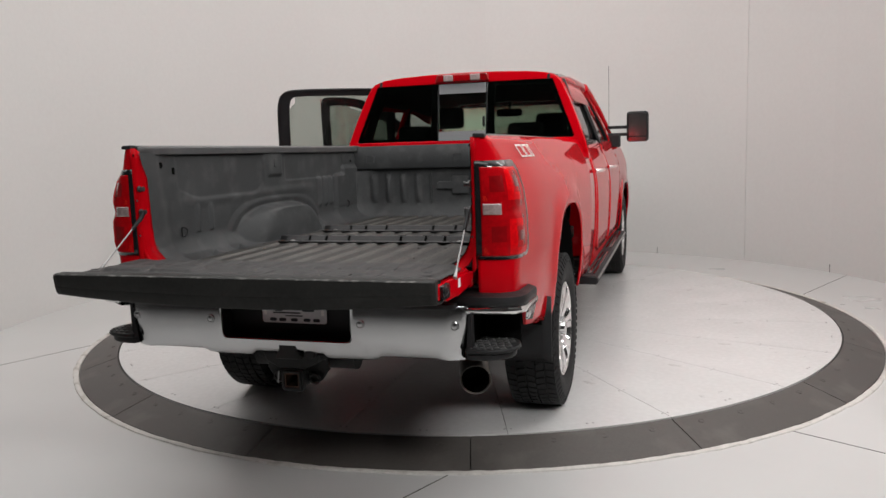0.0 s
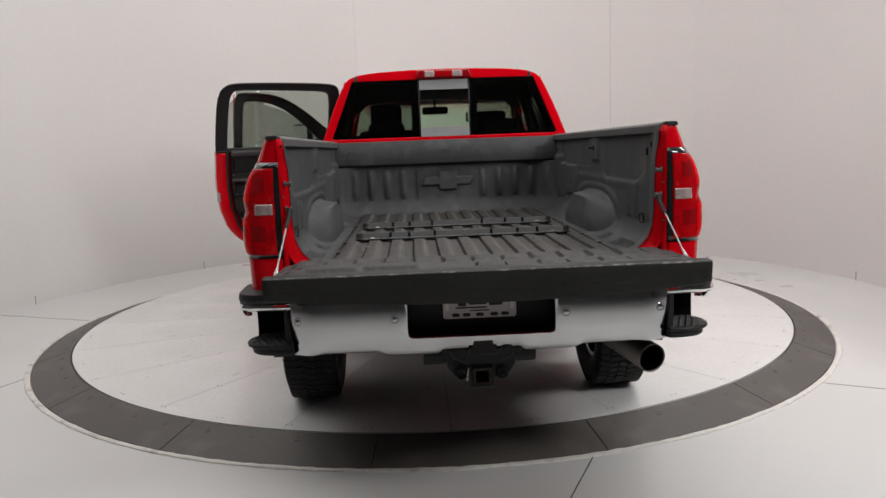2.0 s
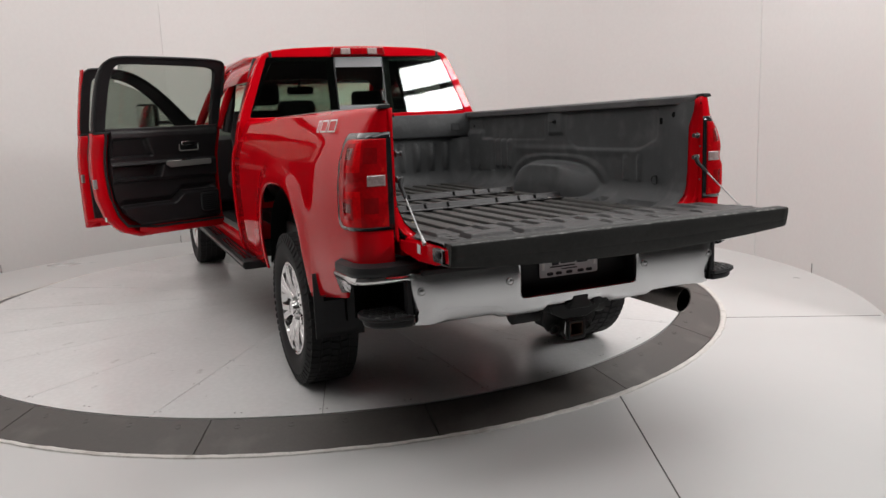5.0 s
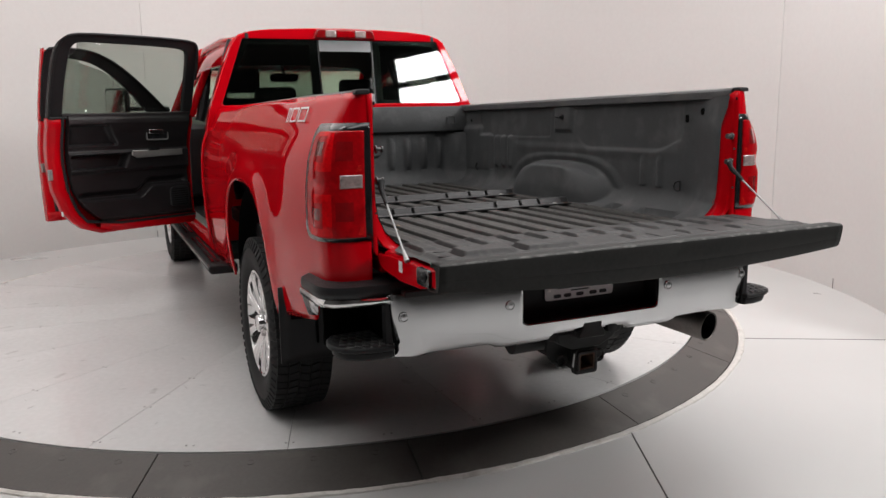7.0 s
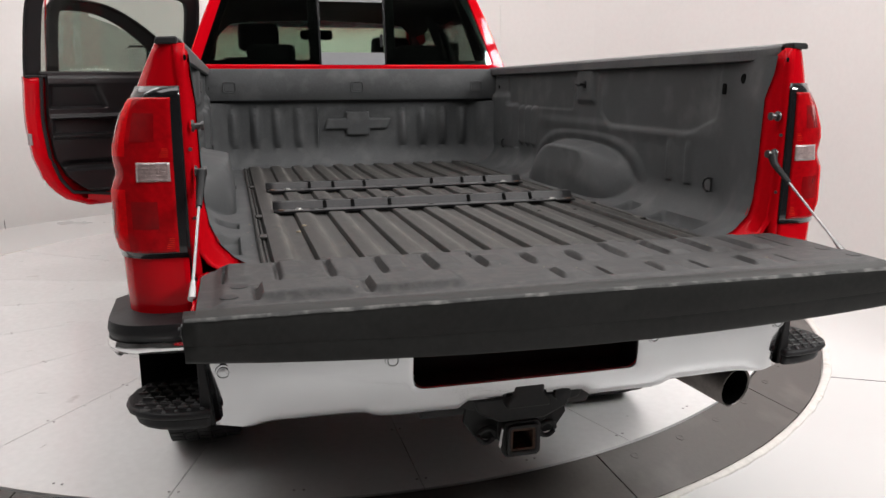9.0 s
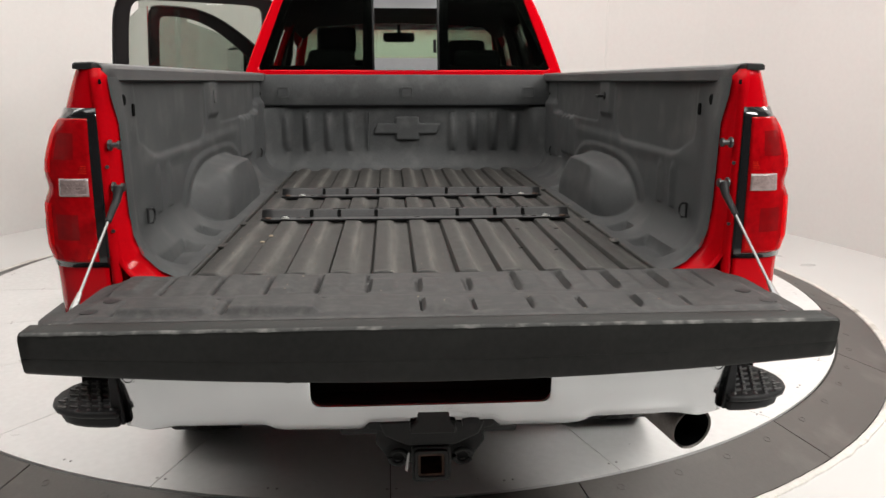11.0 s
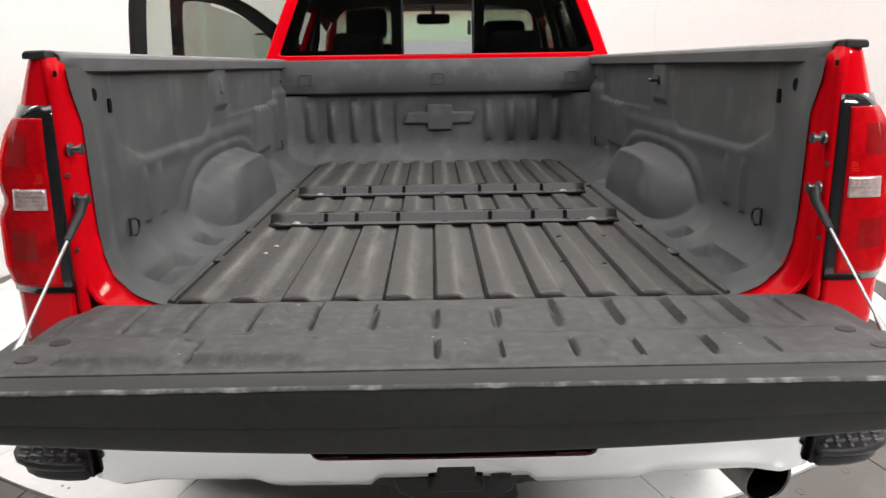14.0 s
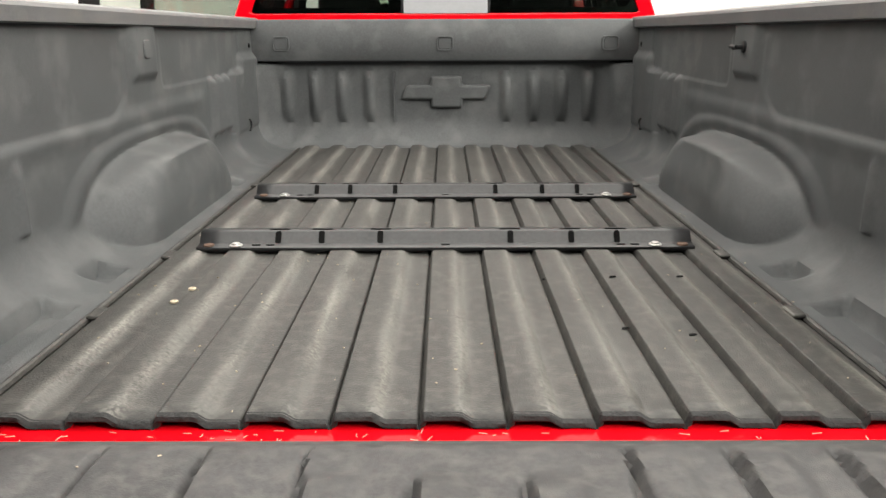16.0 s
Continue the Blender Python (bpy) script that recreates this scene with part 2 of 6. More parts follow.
TRIM = material("dark_door_trim", (0.0135, 0.0118, 0.0128), 0.40, 0, 0, 0.4, 0.15, 10, 250, 0.0004, 500)
SILVER = material("silver_trim", (0.42, 0.41, 0.40), 0.35, 0.8, 0, 0.5, 0.05)
WHITE_MARK = material("pale_marking", (0.75, 0.72, 0.70), 0.5, 0, 0, 0.5, 0.05)
PLATE = material("plate_grey", (0.55, 0.54, 0.55), 0.45, 0, 0, 0.5, 0.08)
INK = material("dark_ink", (0.02, 0.02, 0.025), 0.6)
WALL = material("white_painted_wall", (0.665, 0.658, 0.645), 0.5, 0, 0, 0.3, 0.025, 0.6, 25, 0.0004, 60, per_object=0.03)
FLOOR = material("painted_concrete", (0.60, 0.597, 0.59), 0.30, 0, 0, 0.45, 0.025, 0.8, 2.5, 0, 12, rvary=0.12, dust=((0.53, 0.525, 0.515), 0.40, 0.95, 0.6))
DISC = material("painted_steel_plate", (0.66, 0.655, 0.65), 0.20, 0, 0, 0.5, 0.05, 1.5, 30, 0.0002, 30, rvary=0.35, per_object=0.012, dust=((0.40, 0.385, 0.37), 0.68, 0.78, 6.0))
RING = material("dark_ring_plate", (0.086, 0.078, 0.073), 0.5, 0, 0, 0.4, 0.12, 3, 60, 0.0004, 120, per_object=0.06, dust=((0.14, 0.128, 0.12), 0.55, 0.8, 4.0))
LIP = material("chipped_concrete_edge", (0.62, 0.60, 0.57), 0.75, 0, 0, 0.3, 0.12, 14, 60, 0.004, 35, dust=((0.36, 0.335, 0.30), 0.56, 0.74, 9.0))
BACKROOM = material("dark_back_room", (0.10, 0.098, 0.096), 0.8, 0, 0, 0.3, 0.2, 1.5, 20)
STUD = material("painted_stud", (0.30, 0.295, 0.29), 0.5, 0, 0, 0.4, 0.3, 60, 200)
JOINT = material("joint_shadow", (0.10, 0.095, 0.09), 0.9)
PANEL = material("light_panel", (0.9, 0.9, 0.9), 0.6, emit=(1.0, 0.985, 0.97), strength=1.0)

# ---- mesh tools ----


def mesh_from(name, geo, smooth=40):
    me = bpy.data.meshes.new(name)
    me.from_pydata([tuple(v) for v in geo[0]], [], geo[1])
    me.update()
    if smooth:
        me.shade_smooth()
        me.set_sharp_from_angle(angle=radians(smooth))
    return me


RAKE = 0.018                  # the body sits nose-down by this slope


def part(name, geo, mat, parent=None, label="", bevel=0.0, solid=0.0, smooth=40, rake=True, seg=2, fix=False, ref=None):
    """Links a mesh as one object under a thing or a part."""
    if rake:
        geo = ([(x, y, z - RAKE * y) for x, y, z in geo[0]], geo[1])
    me = mesh_from(name, geo, smooth)
    me.materials.append(mat)
    ob = new(name, me)
    if fix or ref:
        bm = bmesh.new()
        bm.from_mesh(me)
        bmesh.ops.recalc_face_normals(bm, faces=bm.faces)
        if ref:
            r = Vector(ref)
            if sum((f.calc_center_median() - r).normalized().dot(f.normal) * f.calc_area() for f in bm.faces) < 0:
                bmesh.ops.reverse_faces(bm, faces=bm.faces)
        bm.to_mesh(me)
        bm.free()
    if parent:
        ob.parent = parent
    if label:
        tagged(ob, label)
    if solid:
        s = ob.modifiers.new("thickness", "SOLIDIFY")
        s.thickness, s.offset, s.use_even_offset = solid, -1, False
    if bevel:
        b = ob.modifiers.new("edges", "BEVEL")
        b.width, b.segments, b.limit_method, b.angle_limit = bevel, seg, "ANGLE", radians(35)
        b.harden_normals = False
    return ob


def join(*geos):
    V, F = [], []
    for v, f in geos:
        n = len(V)
        V += list(v)
        F += [tuple(i + n for i in q) for q in f]
    return V, F


def xf(geo, m):
    return [tuple(m @ Vector(v)) for v in geo[0]], geo[1]


def flip(geo):
    return [(-x, y, z) for x, y, z in geo[0]], [tuple(reversed(f)) for f in geo[1]]


def box(x0, x1, y0, y1, z0, z1):
    v = [(x, y, z) for x in (x0, x1) for y in (y0, y1) for z in (z0, z1)]
    return v, [(0, 1, 3, 2), (4, 6, 7, 5), (0, 4, 5, 1), (2, 3, 7, 6), (0, 2, 6, 4), (1, 5, 7, 3)]


def sheet(rows):
    """A sheet from rows of points, all rows of one length."""
    n = len(rows[0])
    V = [p for r in rows for p in r]
    F = [(i * n + j, i * n + j + 1, (i + 1) * n + j + 1, (i + 1) * n + j) for i in range(len(rows) - 1) for j in range(n - 1)]
    return V, F


def prism(poly, a, b, axis="y"):
    """A polygon pulled out along an axis. poly in the other two coordinates, in the order xyz."""
    def P(u, w, d):
        return {"x": (d, u, w), "y": (u, d, w), "z": (u, w, d)}[axis]
    n = len(poly)
    V = [P(u, w, a) for u, w in poly] + [P(u, w, b) for u, w in poly]
    F = [tuple(range(n - 1, -1, -1)), tuple(range(n, 2 * n))]
    F += [(i, (i + 1) % n, n + (i + 1) % n, n + i) for i in range(n)]
    return V, F


def ring_prism(outer, inner, a, b, axis="y"):
    """A frame: two polygons with as many corners, pulled out along an axis."""
    def P(u, w, d):
        return {"x": (d, u, w), "y": (u, d, w), "z": (u, w, d)}[axis]
    n = len(outer)
    V = [P(*p, a) for p in outer] + [P(*p, a) for p in inner] + [P(*p, b) for p in outer] + [P(*p, b) for p in inner]
    F = []
    for i in range(n):
        j = (i + 1) % n
        F += [(i, n + i, n + j, j), (2 * n + i, 2 * n + j, 3 * n + j, 3 * n + i), (i, j, 2 * n + j, 2 * n + i), (n + i, 3 * n + i, 3 * n + j, n + j)]
    return V, F


def tube(pts, r, n=12, caps=True):
    pts = [Vector(p) for p in pts]
    V, F = [], []
    up = Vector((0, 0, 1))
    for i, p in enumerate(pts):
        d = (pts[min(i + 1, len(pts) - 1)] - pts[max(i - 1, 0)]).normalized()
        a = d.cross(up if abs(d.z) < 0.95 else Vector((1, 0, 0))).normalized()
        b = a.cross(d)
        rr = r[i] if isinstance(r, (list, tuple)) else r
        V += [tuple(p + rr * (math.cos(t) * a + math.sin(t) * b)) for t in (2 * math.pi * k / n for k in range(n))]
    for i in range(len(pts) - 1):
        F += [(i * n + k, i * n + (k + 1) % n, (i + 1) * n + (k + 1) % n, (i + 1) * n + k) for k in range(n)]
    if caps:
        F += [tuple(range(n - 1, -1, -1)), tuple(range((len(pts) - 1) * n, len(pts) * n))]
    return V, F


def lathe(profile, n=48, axis="x", closed=False):
    """profile: (along, radius) pairs turned round an axis."""
    V, F = [], []
    for a, r in profile:
        for k in range(n):
            t = 2 * math.pi * k / n
            c, s = r * math.cos(t), r * math.sin(t)
            V.append({"x": (a, c, s), "y": (c, a, s), "z": (c, s, a)}[axis])
    m = len(profile)
    for i in range(m if closed else m - 1):
        j = (i + 1) % m
        F += [(i * n + k, i * n + (k + 1) % n, j * n + (k + 1) % n, j * n + k) for k in range(n)]
    return V, F


def rounded(x0, x1, z0, z1, r, n=5):
    """A rectangle with rounded corners, as a polygon."""
    out = []
    for cx, cz, a in ((x1 - r, z1 - r, 0), (x0 + r, z1 - r, 90), (x0 + r, z0 + r, 180), (x1 - r, z0 + r, 270)):
        out += [(cx + r * math.cos(radians(a + 90 * k / n)), cz + r * math.sin(radians(a + 90 * k / n))) for k in range(n + 1)]
    return out


def loop_at(poly, angles, c=(0.0, 1.70)):
    out = []
    n = len(poly)
    for a in angles:
        d = (math.cos(a), math.sin(a))
        best = None
        for i in range(n):
            p, q = poly[i], poly[(i + 1) % n]
            ex_, ez_ = q[0] - p[0], q[1] - p[1]
            den = d[0] * ez_ - d[1] * ex_
            if abs(den) < 1e-12:
                continue
            t = ((p[0] - c[0]) * ez_ - (p[1] - c[1]) * ex_) / den
            u = ((p[0] - c[0]) * d[1] - (p[1] - c[1]) * d[0]) / den
            if t > 0 and -1e-9 <= u <= 1 + 1e-9 and (best is None or t < best):
                best = t
        out.append((c[0] + best * d[0], c[1] + best * d[1]))
    return out


def interp(x, xs, ys):
    return float(np.interp(x, xs, ys))


def smooth(a, b, x):
    t = min(1.0, max(0.0, (x - a) / (b - a)))
    return t * t * (3 - 2 * t)


def thing(name, label, category, kind="", at=(0, 0, 0)):
    ob = new(name)
    ob.location = at
    return tagged(ob, label, category, kind=kind)


# ---- the room: the floor lies lower than the turntable, which is ringed by a sloping ramp ----
WR, WH, TZ, GZ = 4.18, 4.4, -0.016, -0.092
floor = part("floor", join(box(-9, 9, -9, 9, GZ - 0.20, GZ - 0.012)), FLOOR, rake=False)
tagged(floor, "smooth white painted concrete studio floor", "floor", kind="structure")


def arc_box(r0, r1, a0, a1, z0, z1, n=10, c=(CX, CY), drop=0.0):
    """A curved slab; its outer edge may lie lower by drop."""
    V = []
    for k in range(n + 1):
        t = radians(a0 + (a1 - a0) * k / n)
        for r, z in ((r0, z0), (r1, z0 - drop), (r1, z1 - drop), (r0, z1)):
            V.append((c[0] + r * math.cos(t), c[1] + r * math.sin(t), z))
    F = []
    for k in range(n):
        for j in range(4):
            F.append((4 * k + j, 4 * k + (j + 1) % 4, 4 * k + 4 + (j + 1) % 4, 4 * k + 4 + j))
    F += [(3, 2, 1, 0), (4 * n, 4 * n + 1, 4 * n + 2, 4 * n + 3)]
    return V, F


def polar(r, a, c=(CX, CY)):
    return c[0] + r * math.cos(radians(a)), c[1] + r * math.sin(radians(a))


# the floor round the turntable: slabs with thin joints between them
R0, R1 = 2.812, 3.074
slabs = thing("floor_slabs", "white painted floor round the turntable with thin dark joints", "floor", "structure")
part("slab", arc_box(R1 + 0.03, 8.8, -180, 180, GZ - 0.012, GZ, 160), FLOOR, slabs, rake=False, smooth=30)
for r0, a0, r1, a1, far in ((3.11, -77.5, 3.78, -84.9, 2.3), (3.11, -43.6, 4.05, -40.2, 0.1), (3.11, -155.6, 3.71, -148.1, 2.4), (3.11, -188.4, 3.86, -191.2, 0.3), (3.11, 27.5, 4.11, 36.8, 0.05)):
    pa, pb = Vector(polar(r0, a0)), Vector(polar(r1, a1))
    d = (pb - pa).normalized()
    pb = pb + far * d
    n = Vector((-d.y, d.x)) * 0.0032
    V = [tuple(pa + n), tuple(pb + n), tuple(pb - n), tuple(pa - n)]
    part("floor_joint", prism(V, GZ - 0.01, GZ + 0.0012, "z"), JOINT, slabs, rake=False, fix=True)

wall = thing("wall_curved", "curved white painted studio wall of wide smooth panels", "wall", "structure")
SEAMS = (-43, -7.6, 40.2, 55.1, 101.2, 161.5, 223)
for k, (a, b) in enumerate(zip(SEAMS, SEAMS[1:])):
    step = 0.006 * (k % 2)
    part("panel", arc_box(WR - step, WR + 0.08, a + 0.006, b - 0.006, GZ, WH, max(8, int((b - a) / 1.2))), WALL, wall, rake=False, smooth=30)
for a in (-20, 10.5, 40.2, 70.6, 101.2, 131.2, 161.5):
    part("panel_slit", arc_box(WR - 0.0085, WR - 0.006, a - 0.04, a + 0.04, GZ, GZ + 0.085, 1), JOINT, wall, rake=False, smooth=0)
for s, nm in ((1, "wall_east"), (-1, "wall_west")):
    x = s * 5.2 + CX
    tagged(part(nm, box(min(x, x + s * 0.1), max(x, x + s * 0.1), -7.0, 0.50, GZ, WH), BACKROOM, rake=False), "plain dark wall behind the studio opening", "wall", kind="structure")
    tagged(part(nm + "_return", box(*sorted((s * 3.06 + CX, s * 5.2 + CX)), 0.43, 0.50, GZ, WH), BACKROOM, rake=False), "plain dark end of the curved wall", "wall", kind="structure")
tagged(part("wall_south", box(-5.4, 5.2, -7.1, -7.0, GZ, WH), BACKROOM, rake=False), "plain dark wall behind the studio opening", "wall", kind="structure")
tagged(part("ceiling_rear", box(-5.4, 5.2, -7.1, -0.5, WH, WH + 0.15), BACKROOM, rake=False), "plain dark ceiling before the turntable", "ceiling", kind="structure")
tagged(part("ceiling", box(-5.4, 5.2, -0.5, 7.6, WH, WH + 0.15), WALL, rake=False), "flat white studio ceiling", "ceiling", kind="structure")


def light_panel(eye, target, sx, sy):
    t = thing("light_panel", "large bright white softbox panel with a dark frame", "studio light")
    t.matrix_world = look(eye, target)
    part("housing", ring_prism(rounded(-sx / 2 - 0.04, sx / 2 + 0.04, -sy / 2 - 0.04, sy / 2 + 0.04, 0.02), rounded(-sx / 2, sx / 2, -sy / 2, sy / 2, 0.01), 0.10, 0.0, "z"), PLASTIC, t, rake=False)
    for x in (-sx / 2, sx / 2):
        part("hanger", tube([(x, sy / 2, 0.06), (x, sy / 2 + 0.9, 0.30)], 0.012, 8), STEEL, t, rake=False)
    part("diffuser", box(-sx / 2, sx / 2, -sy / 2, sy / 2, 0.035, 0.05), PANEL, t, rake=False)


for dz in (0.235, -0.235):
    eye, aim = Vector((KEY[0], KEY[1], KEY[2] + dz)), Vector((0.3, 2.6, 1.6 + dz))
    light_panel(eye, aim, 1.75, 0.36)
    area("panel_light_source", eye + 0.05 * (aim - eye).normalized(), aim, 1.73, 0.35, KEY_WATTS)

# ---- the turntable: a raised disc of plates inside a ring of dark ramp segments ----
table = thing("turntable", "round white steel turntable inside a sloping dark ring", "turntable", "structure", (CX, CY, TZ))
part("bed_plate", lathe([(GZ - TZ - 0.012, 0.0), (GZ - TZ - 0.012, R1 - 0.02), (GZ - TZ - 0.006, R1 - 0.02), (-0.020, R0 - 0.02), (-0.020, 0.0)], 96, "z"), JOINT, table, rake=False)
wedge = mesh_from("wedge_plate", arc_box(0.25, R0 - 0.004, -8.965, 8.965, -0.012, 0.0, 8, (0, 0)), 30)
wedge.materials.append(DISC)
for k in range(20):
    ob = new("wedge_plate", wedge)
    ob.parent, ob.rotation_euler = table, (0, 0, radians(-80.8 + 18 * k))
part("hub_plate", lathe([(-0.006, 0.0), (-0.006, 0.247), (0.0, 0.247), (0.0, 0.0)], 48, "z"), DISC, table, rake=False)
RAMP = TZ - GZ - 0.006
seg = mesh_from("ring_segment", arc_box(R0 + 0.008, R1, -10.765, 10.765, -0.014, -0.003, 14, (0, 0), RAMP), 30)
short = mesh_from("ring_segment", arc_box(R0 + 0.008, R1, -6.77, 6.77, -0.014, -0.003, 10, (0, 0), RAMP), 30)
plug = mesh_from("plug", lathe([(0, 0.017), (0.0015, 0.0165), (0.0015, 0.0125), (0.0004, 0.012), (0.0004, 0.0)], 16, "z"))
for me in (seg, short, plug):
    me.materials.append(RING)
slope = math.degrees(math.atan2(RAMP, R1 - R0))
for k in range(17):
    a = -97.3 + 21.65 * (k - 7) + 10.825 if k < 16 else -97.3 + 21.65 * 9 + 6.8
    ob = new("ring_segment", seg if k < 16 else short)
    ob.parent, ob.rotation_euler = table, (0, 0, radians(a))
    for da in (-7.9, -2.6, 2.6, 7.8) if k < 16 else (0.0,):
        b = new("plug", plug)
        r = 2.878
        b.parent = table
        b.matrix_basis = pose(r * math.cos(radians(a + da)), r * math.sin(radians(a + da)), -0.003 - RAMP * (r - R0 - 0.008) / (R1 - R0 - 0.008), 0, 0, a + da) @ pose(0, 0, 0, 0, slope, 0)
lip = []
for k in range(721):
    t = radians(k / 2)
    w = 0.006 * noise.noise((k * 0.45, 0, 0)) + 0.006 * noise.noise((k * 0.115, 5, 0))
    v = 0.007 * noise.noise((k * 0.30, 9, 0)) + 0.009 * noise.noise((k * 0.07, 3, 0))
    lip.append([(r * math.cos(t), r * math.sin(t), GZ - TZ + z) for r, z in ((R1 + 0.003, -0.010), (R1 + 0.006, 0.004 + 0.5 * w), (R1 + 0.014, 0.009 + 0.6 * w), (R1 + 0.028, 0.010 + 0.5 * w), (R1 + 0.040 + v, 0.007 + 0.3 * w), (R1 + 0.046 + v, -0.010))])
part("edge_lip", sheet(lip), LIP, table, rake=False)
stud = mesh_from("stud", lathe([(0, 0.0055), (0.002, 0.005), (0.0025, 0.0)], 8, "z"))
stud.materials.append(STUD)
for k in range(40):
    for r, da in ((2.745, 0.35), (2.745, -0.35)) + (((2.33, 0.25), (2.33, -0.55), (1.91, 0.4), (1.91, -0.4)) if k % 2 == 0 else ()):
        a = radians(-89.7 + 9 * k + da)
        ob = new("bolt", stud)
        ob.parent, ob.location = table, (r * math.cos(a), r * math.sin(a), 0.0)

# thin scuffs and scrape marks left by tyres and feet on the disc
mark = random.Random(11)
marks = []
for k in range(150):
    r, a = math.sqrt(mark.uniform(0.30, 1.0)) * (R0 - 0.08), mark.uniform(0, 360)
    l, w = mark.uniform(0.004, 0.028), mark.uniform(0.0006, 0.0018)
    px, py = polar(r, a, (0.0, 0.0))
    marks.append(xf(prism([(-l, -w * 0.4), (-0.3 * l, -w), (l, -w * 0.3), (0.8 * l, w * 0.6), (-0.2 * l, w)], 0.0004, 0.0010, "z"), pose(px, py, 0, 0, 0, mark.choice((a, a + 90, mark.uniform(0, 180))))))
part("scuff_marks", join(*marks), STUD, table, "small grey scuff marks", rake=False, smooth=0)

# ---- the pickup truck: y = 0 at the rear of the bed, the nose towards +y ----
truck = thing("pickup_truck", "bright red crew cab pickup truck, tailgate lowered, two doors open", "pickup truck")
YR, YF, TYRE_R = 1.19, 5.40, 0.420        # rear axle, front axle, tyre radius
YW, AW, AT = 1.255, 0.520, 1.108           # wheel arch: middle, half width, top
ZS = (0.50, 0.55, 0.65, 0.80, 1.00, 1.15, 1.25, 1.33, 1.40, 1.46, 1.485)
WS = (0.925, 0.945, 0.965, 0.980, 0.988, 0.985, 0.972, 0.945, 0.912, 0.880, 0.866)


def half_width(z):
    return interp(z, ZS, WS)


def taper(y):
    """How much narrower the bed side grows towards its rear corner."""
    return 0.026 * (1 - smooth(0.02, 0.50, y))


def corner_radius(z):
    return min(0.095, half_width(z) - 0.026 - 0.806)


def arch_z(y, yc, a, top, base):
    u = abs(y - yc) / a
    return base if u >= 1 else max(base, 0.42 + (top - 0.42) * (1 - u ** 3.0) ** (1 / 3.0))


def flare(y, z, yc, a, top):
    """How far the wheel arch's rounded rim stands out."""
    u = ((abs(y - yc) / a) ** 3 + (max(0.0, z - 0.42) / (top - 0.42)) ** 3) ** (1 / 3)
    return 0.022 * math.exp(-((u - 1.04) / 0.11) ** 2)


# bed sides: round the rear corner, then forward with the wheel arch cut out
def bed_side():
    NZ, top = 26, 1.470
    rows = []
    yr = -0.035
    for k in range(5):
        t = k / 4
        z0 = 0.80
        row = []
        for j in range(NZ + 1):
            z = z0 + (top - z0) * j / NZ
            row.append((0.805 + (half_width(z) - 0.026 - corner_radius(z) - 0.805) * t, yr, z))
        rows.append(row)
    for k in range(1, 9):
        a = radians(90 * k / 8)
        z0 = 0.80
        row = []
        for j in range(NZ + 1):
            z = z0 + (top - z0) * j / NZ
            rad = corner_radius(z)
            row.append((half_width(z) - 0.026 - rad + rad * math.sin(a), yr + rad - rad * math.cos(a), z))
        rows.append(row)
    ys = [0.10, 0.15, 0.2, 0.35, 0.5, 0.62, 0.69, 0.72] + [YW + AW * math.sin(radians(a)) for a in (-89.5, -84, -78, -70, -62, -54, -45, -35, -24, -12, 0, 12, 24, 35, 45, 54, 62, 70, 78, 84, 89.5)] + [1.79, 1.83, 1.95, 2.15, 2.4, 2.60]
    for y in ys:
        base = interp(y, (0.11, 0.20, 0.72, 1.79, 2.6), (0.80, 0.665, 0.58, 0.56, 0.56))
        z0 = arch_z(y, YW, AW, AT, base)
        rows.append([(half_width(z0 + (top - z0) * j / NZ) - taper(y) + flare(y, z0 + (top - z0) * j / NZ, YW, AW, AT), y, z0 + (top - z0) * j / NZ) for j in range(NZ + 1)])
    return sheet(rows)


side = bed_side()
for s in (1, -1):
    g = side if s > 0 else flip(side)
    part("bed_side", g, RED, truck, "glossy red bed side panel", solid=0.012, smooth=50, ref=(0.4 * s, 1.3, 1.0))
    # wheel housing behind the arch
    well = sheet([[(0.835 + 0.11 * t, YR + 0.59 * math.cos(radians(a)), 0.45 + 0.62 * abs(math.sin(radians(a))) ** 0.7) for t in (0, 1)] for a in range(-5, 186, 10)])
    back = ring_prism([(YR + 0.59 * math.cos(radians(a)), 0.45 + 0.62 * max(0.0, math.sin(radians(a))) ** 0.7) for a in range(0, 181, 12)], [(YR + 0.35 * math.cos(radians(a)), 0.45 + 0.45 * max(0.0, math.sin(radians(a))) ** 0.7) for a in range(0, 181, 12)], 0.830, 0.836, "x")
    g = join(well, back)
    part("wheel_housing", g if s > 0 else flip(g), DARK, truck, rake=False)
    # black cap along the bed rail
    rail = []
    for k in range(25):
        y = 0.002 + 2.593 * k / 24
        zt = 1.478 - 0.010 * (k / 24)
        xo = 0.871 - taper(y)
        rail.append([(xo, y, zt - 0.021), (xo, y, zt - 0.006), (xo - 0.008, y, zt), (0.80, y, zt + 0.001), (0.790, y, zt - 0.004), (0.786, y, zt - 0.012), (0.790, y, zt - 0.040), (0.800, y, zt - 0.044)])
    g = sheet(rail)
    part("bed_rail_cap", g if s > 0 else flip(g), RAIL_CAP, truck, "scuffed grey bed rail cap", solid=0.006, smooth=30, ref=(0.83 * s, 1.3, 1.44))
    part("rail_end_cap", prism([(s * 0.797, 1.463), (s * 0.8465, 1.463), (s * 0.8450, 1.474), (s * 0.841, 1.4790), (s * 0.797, 1.4805)], -0.039, 0.003, "y"), PLASTIC, truck, bevel=0.004, fix=True)

# inner bed: floor pan, side liners, front wall
FZ = 0.918


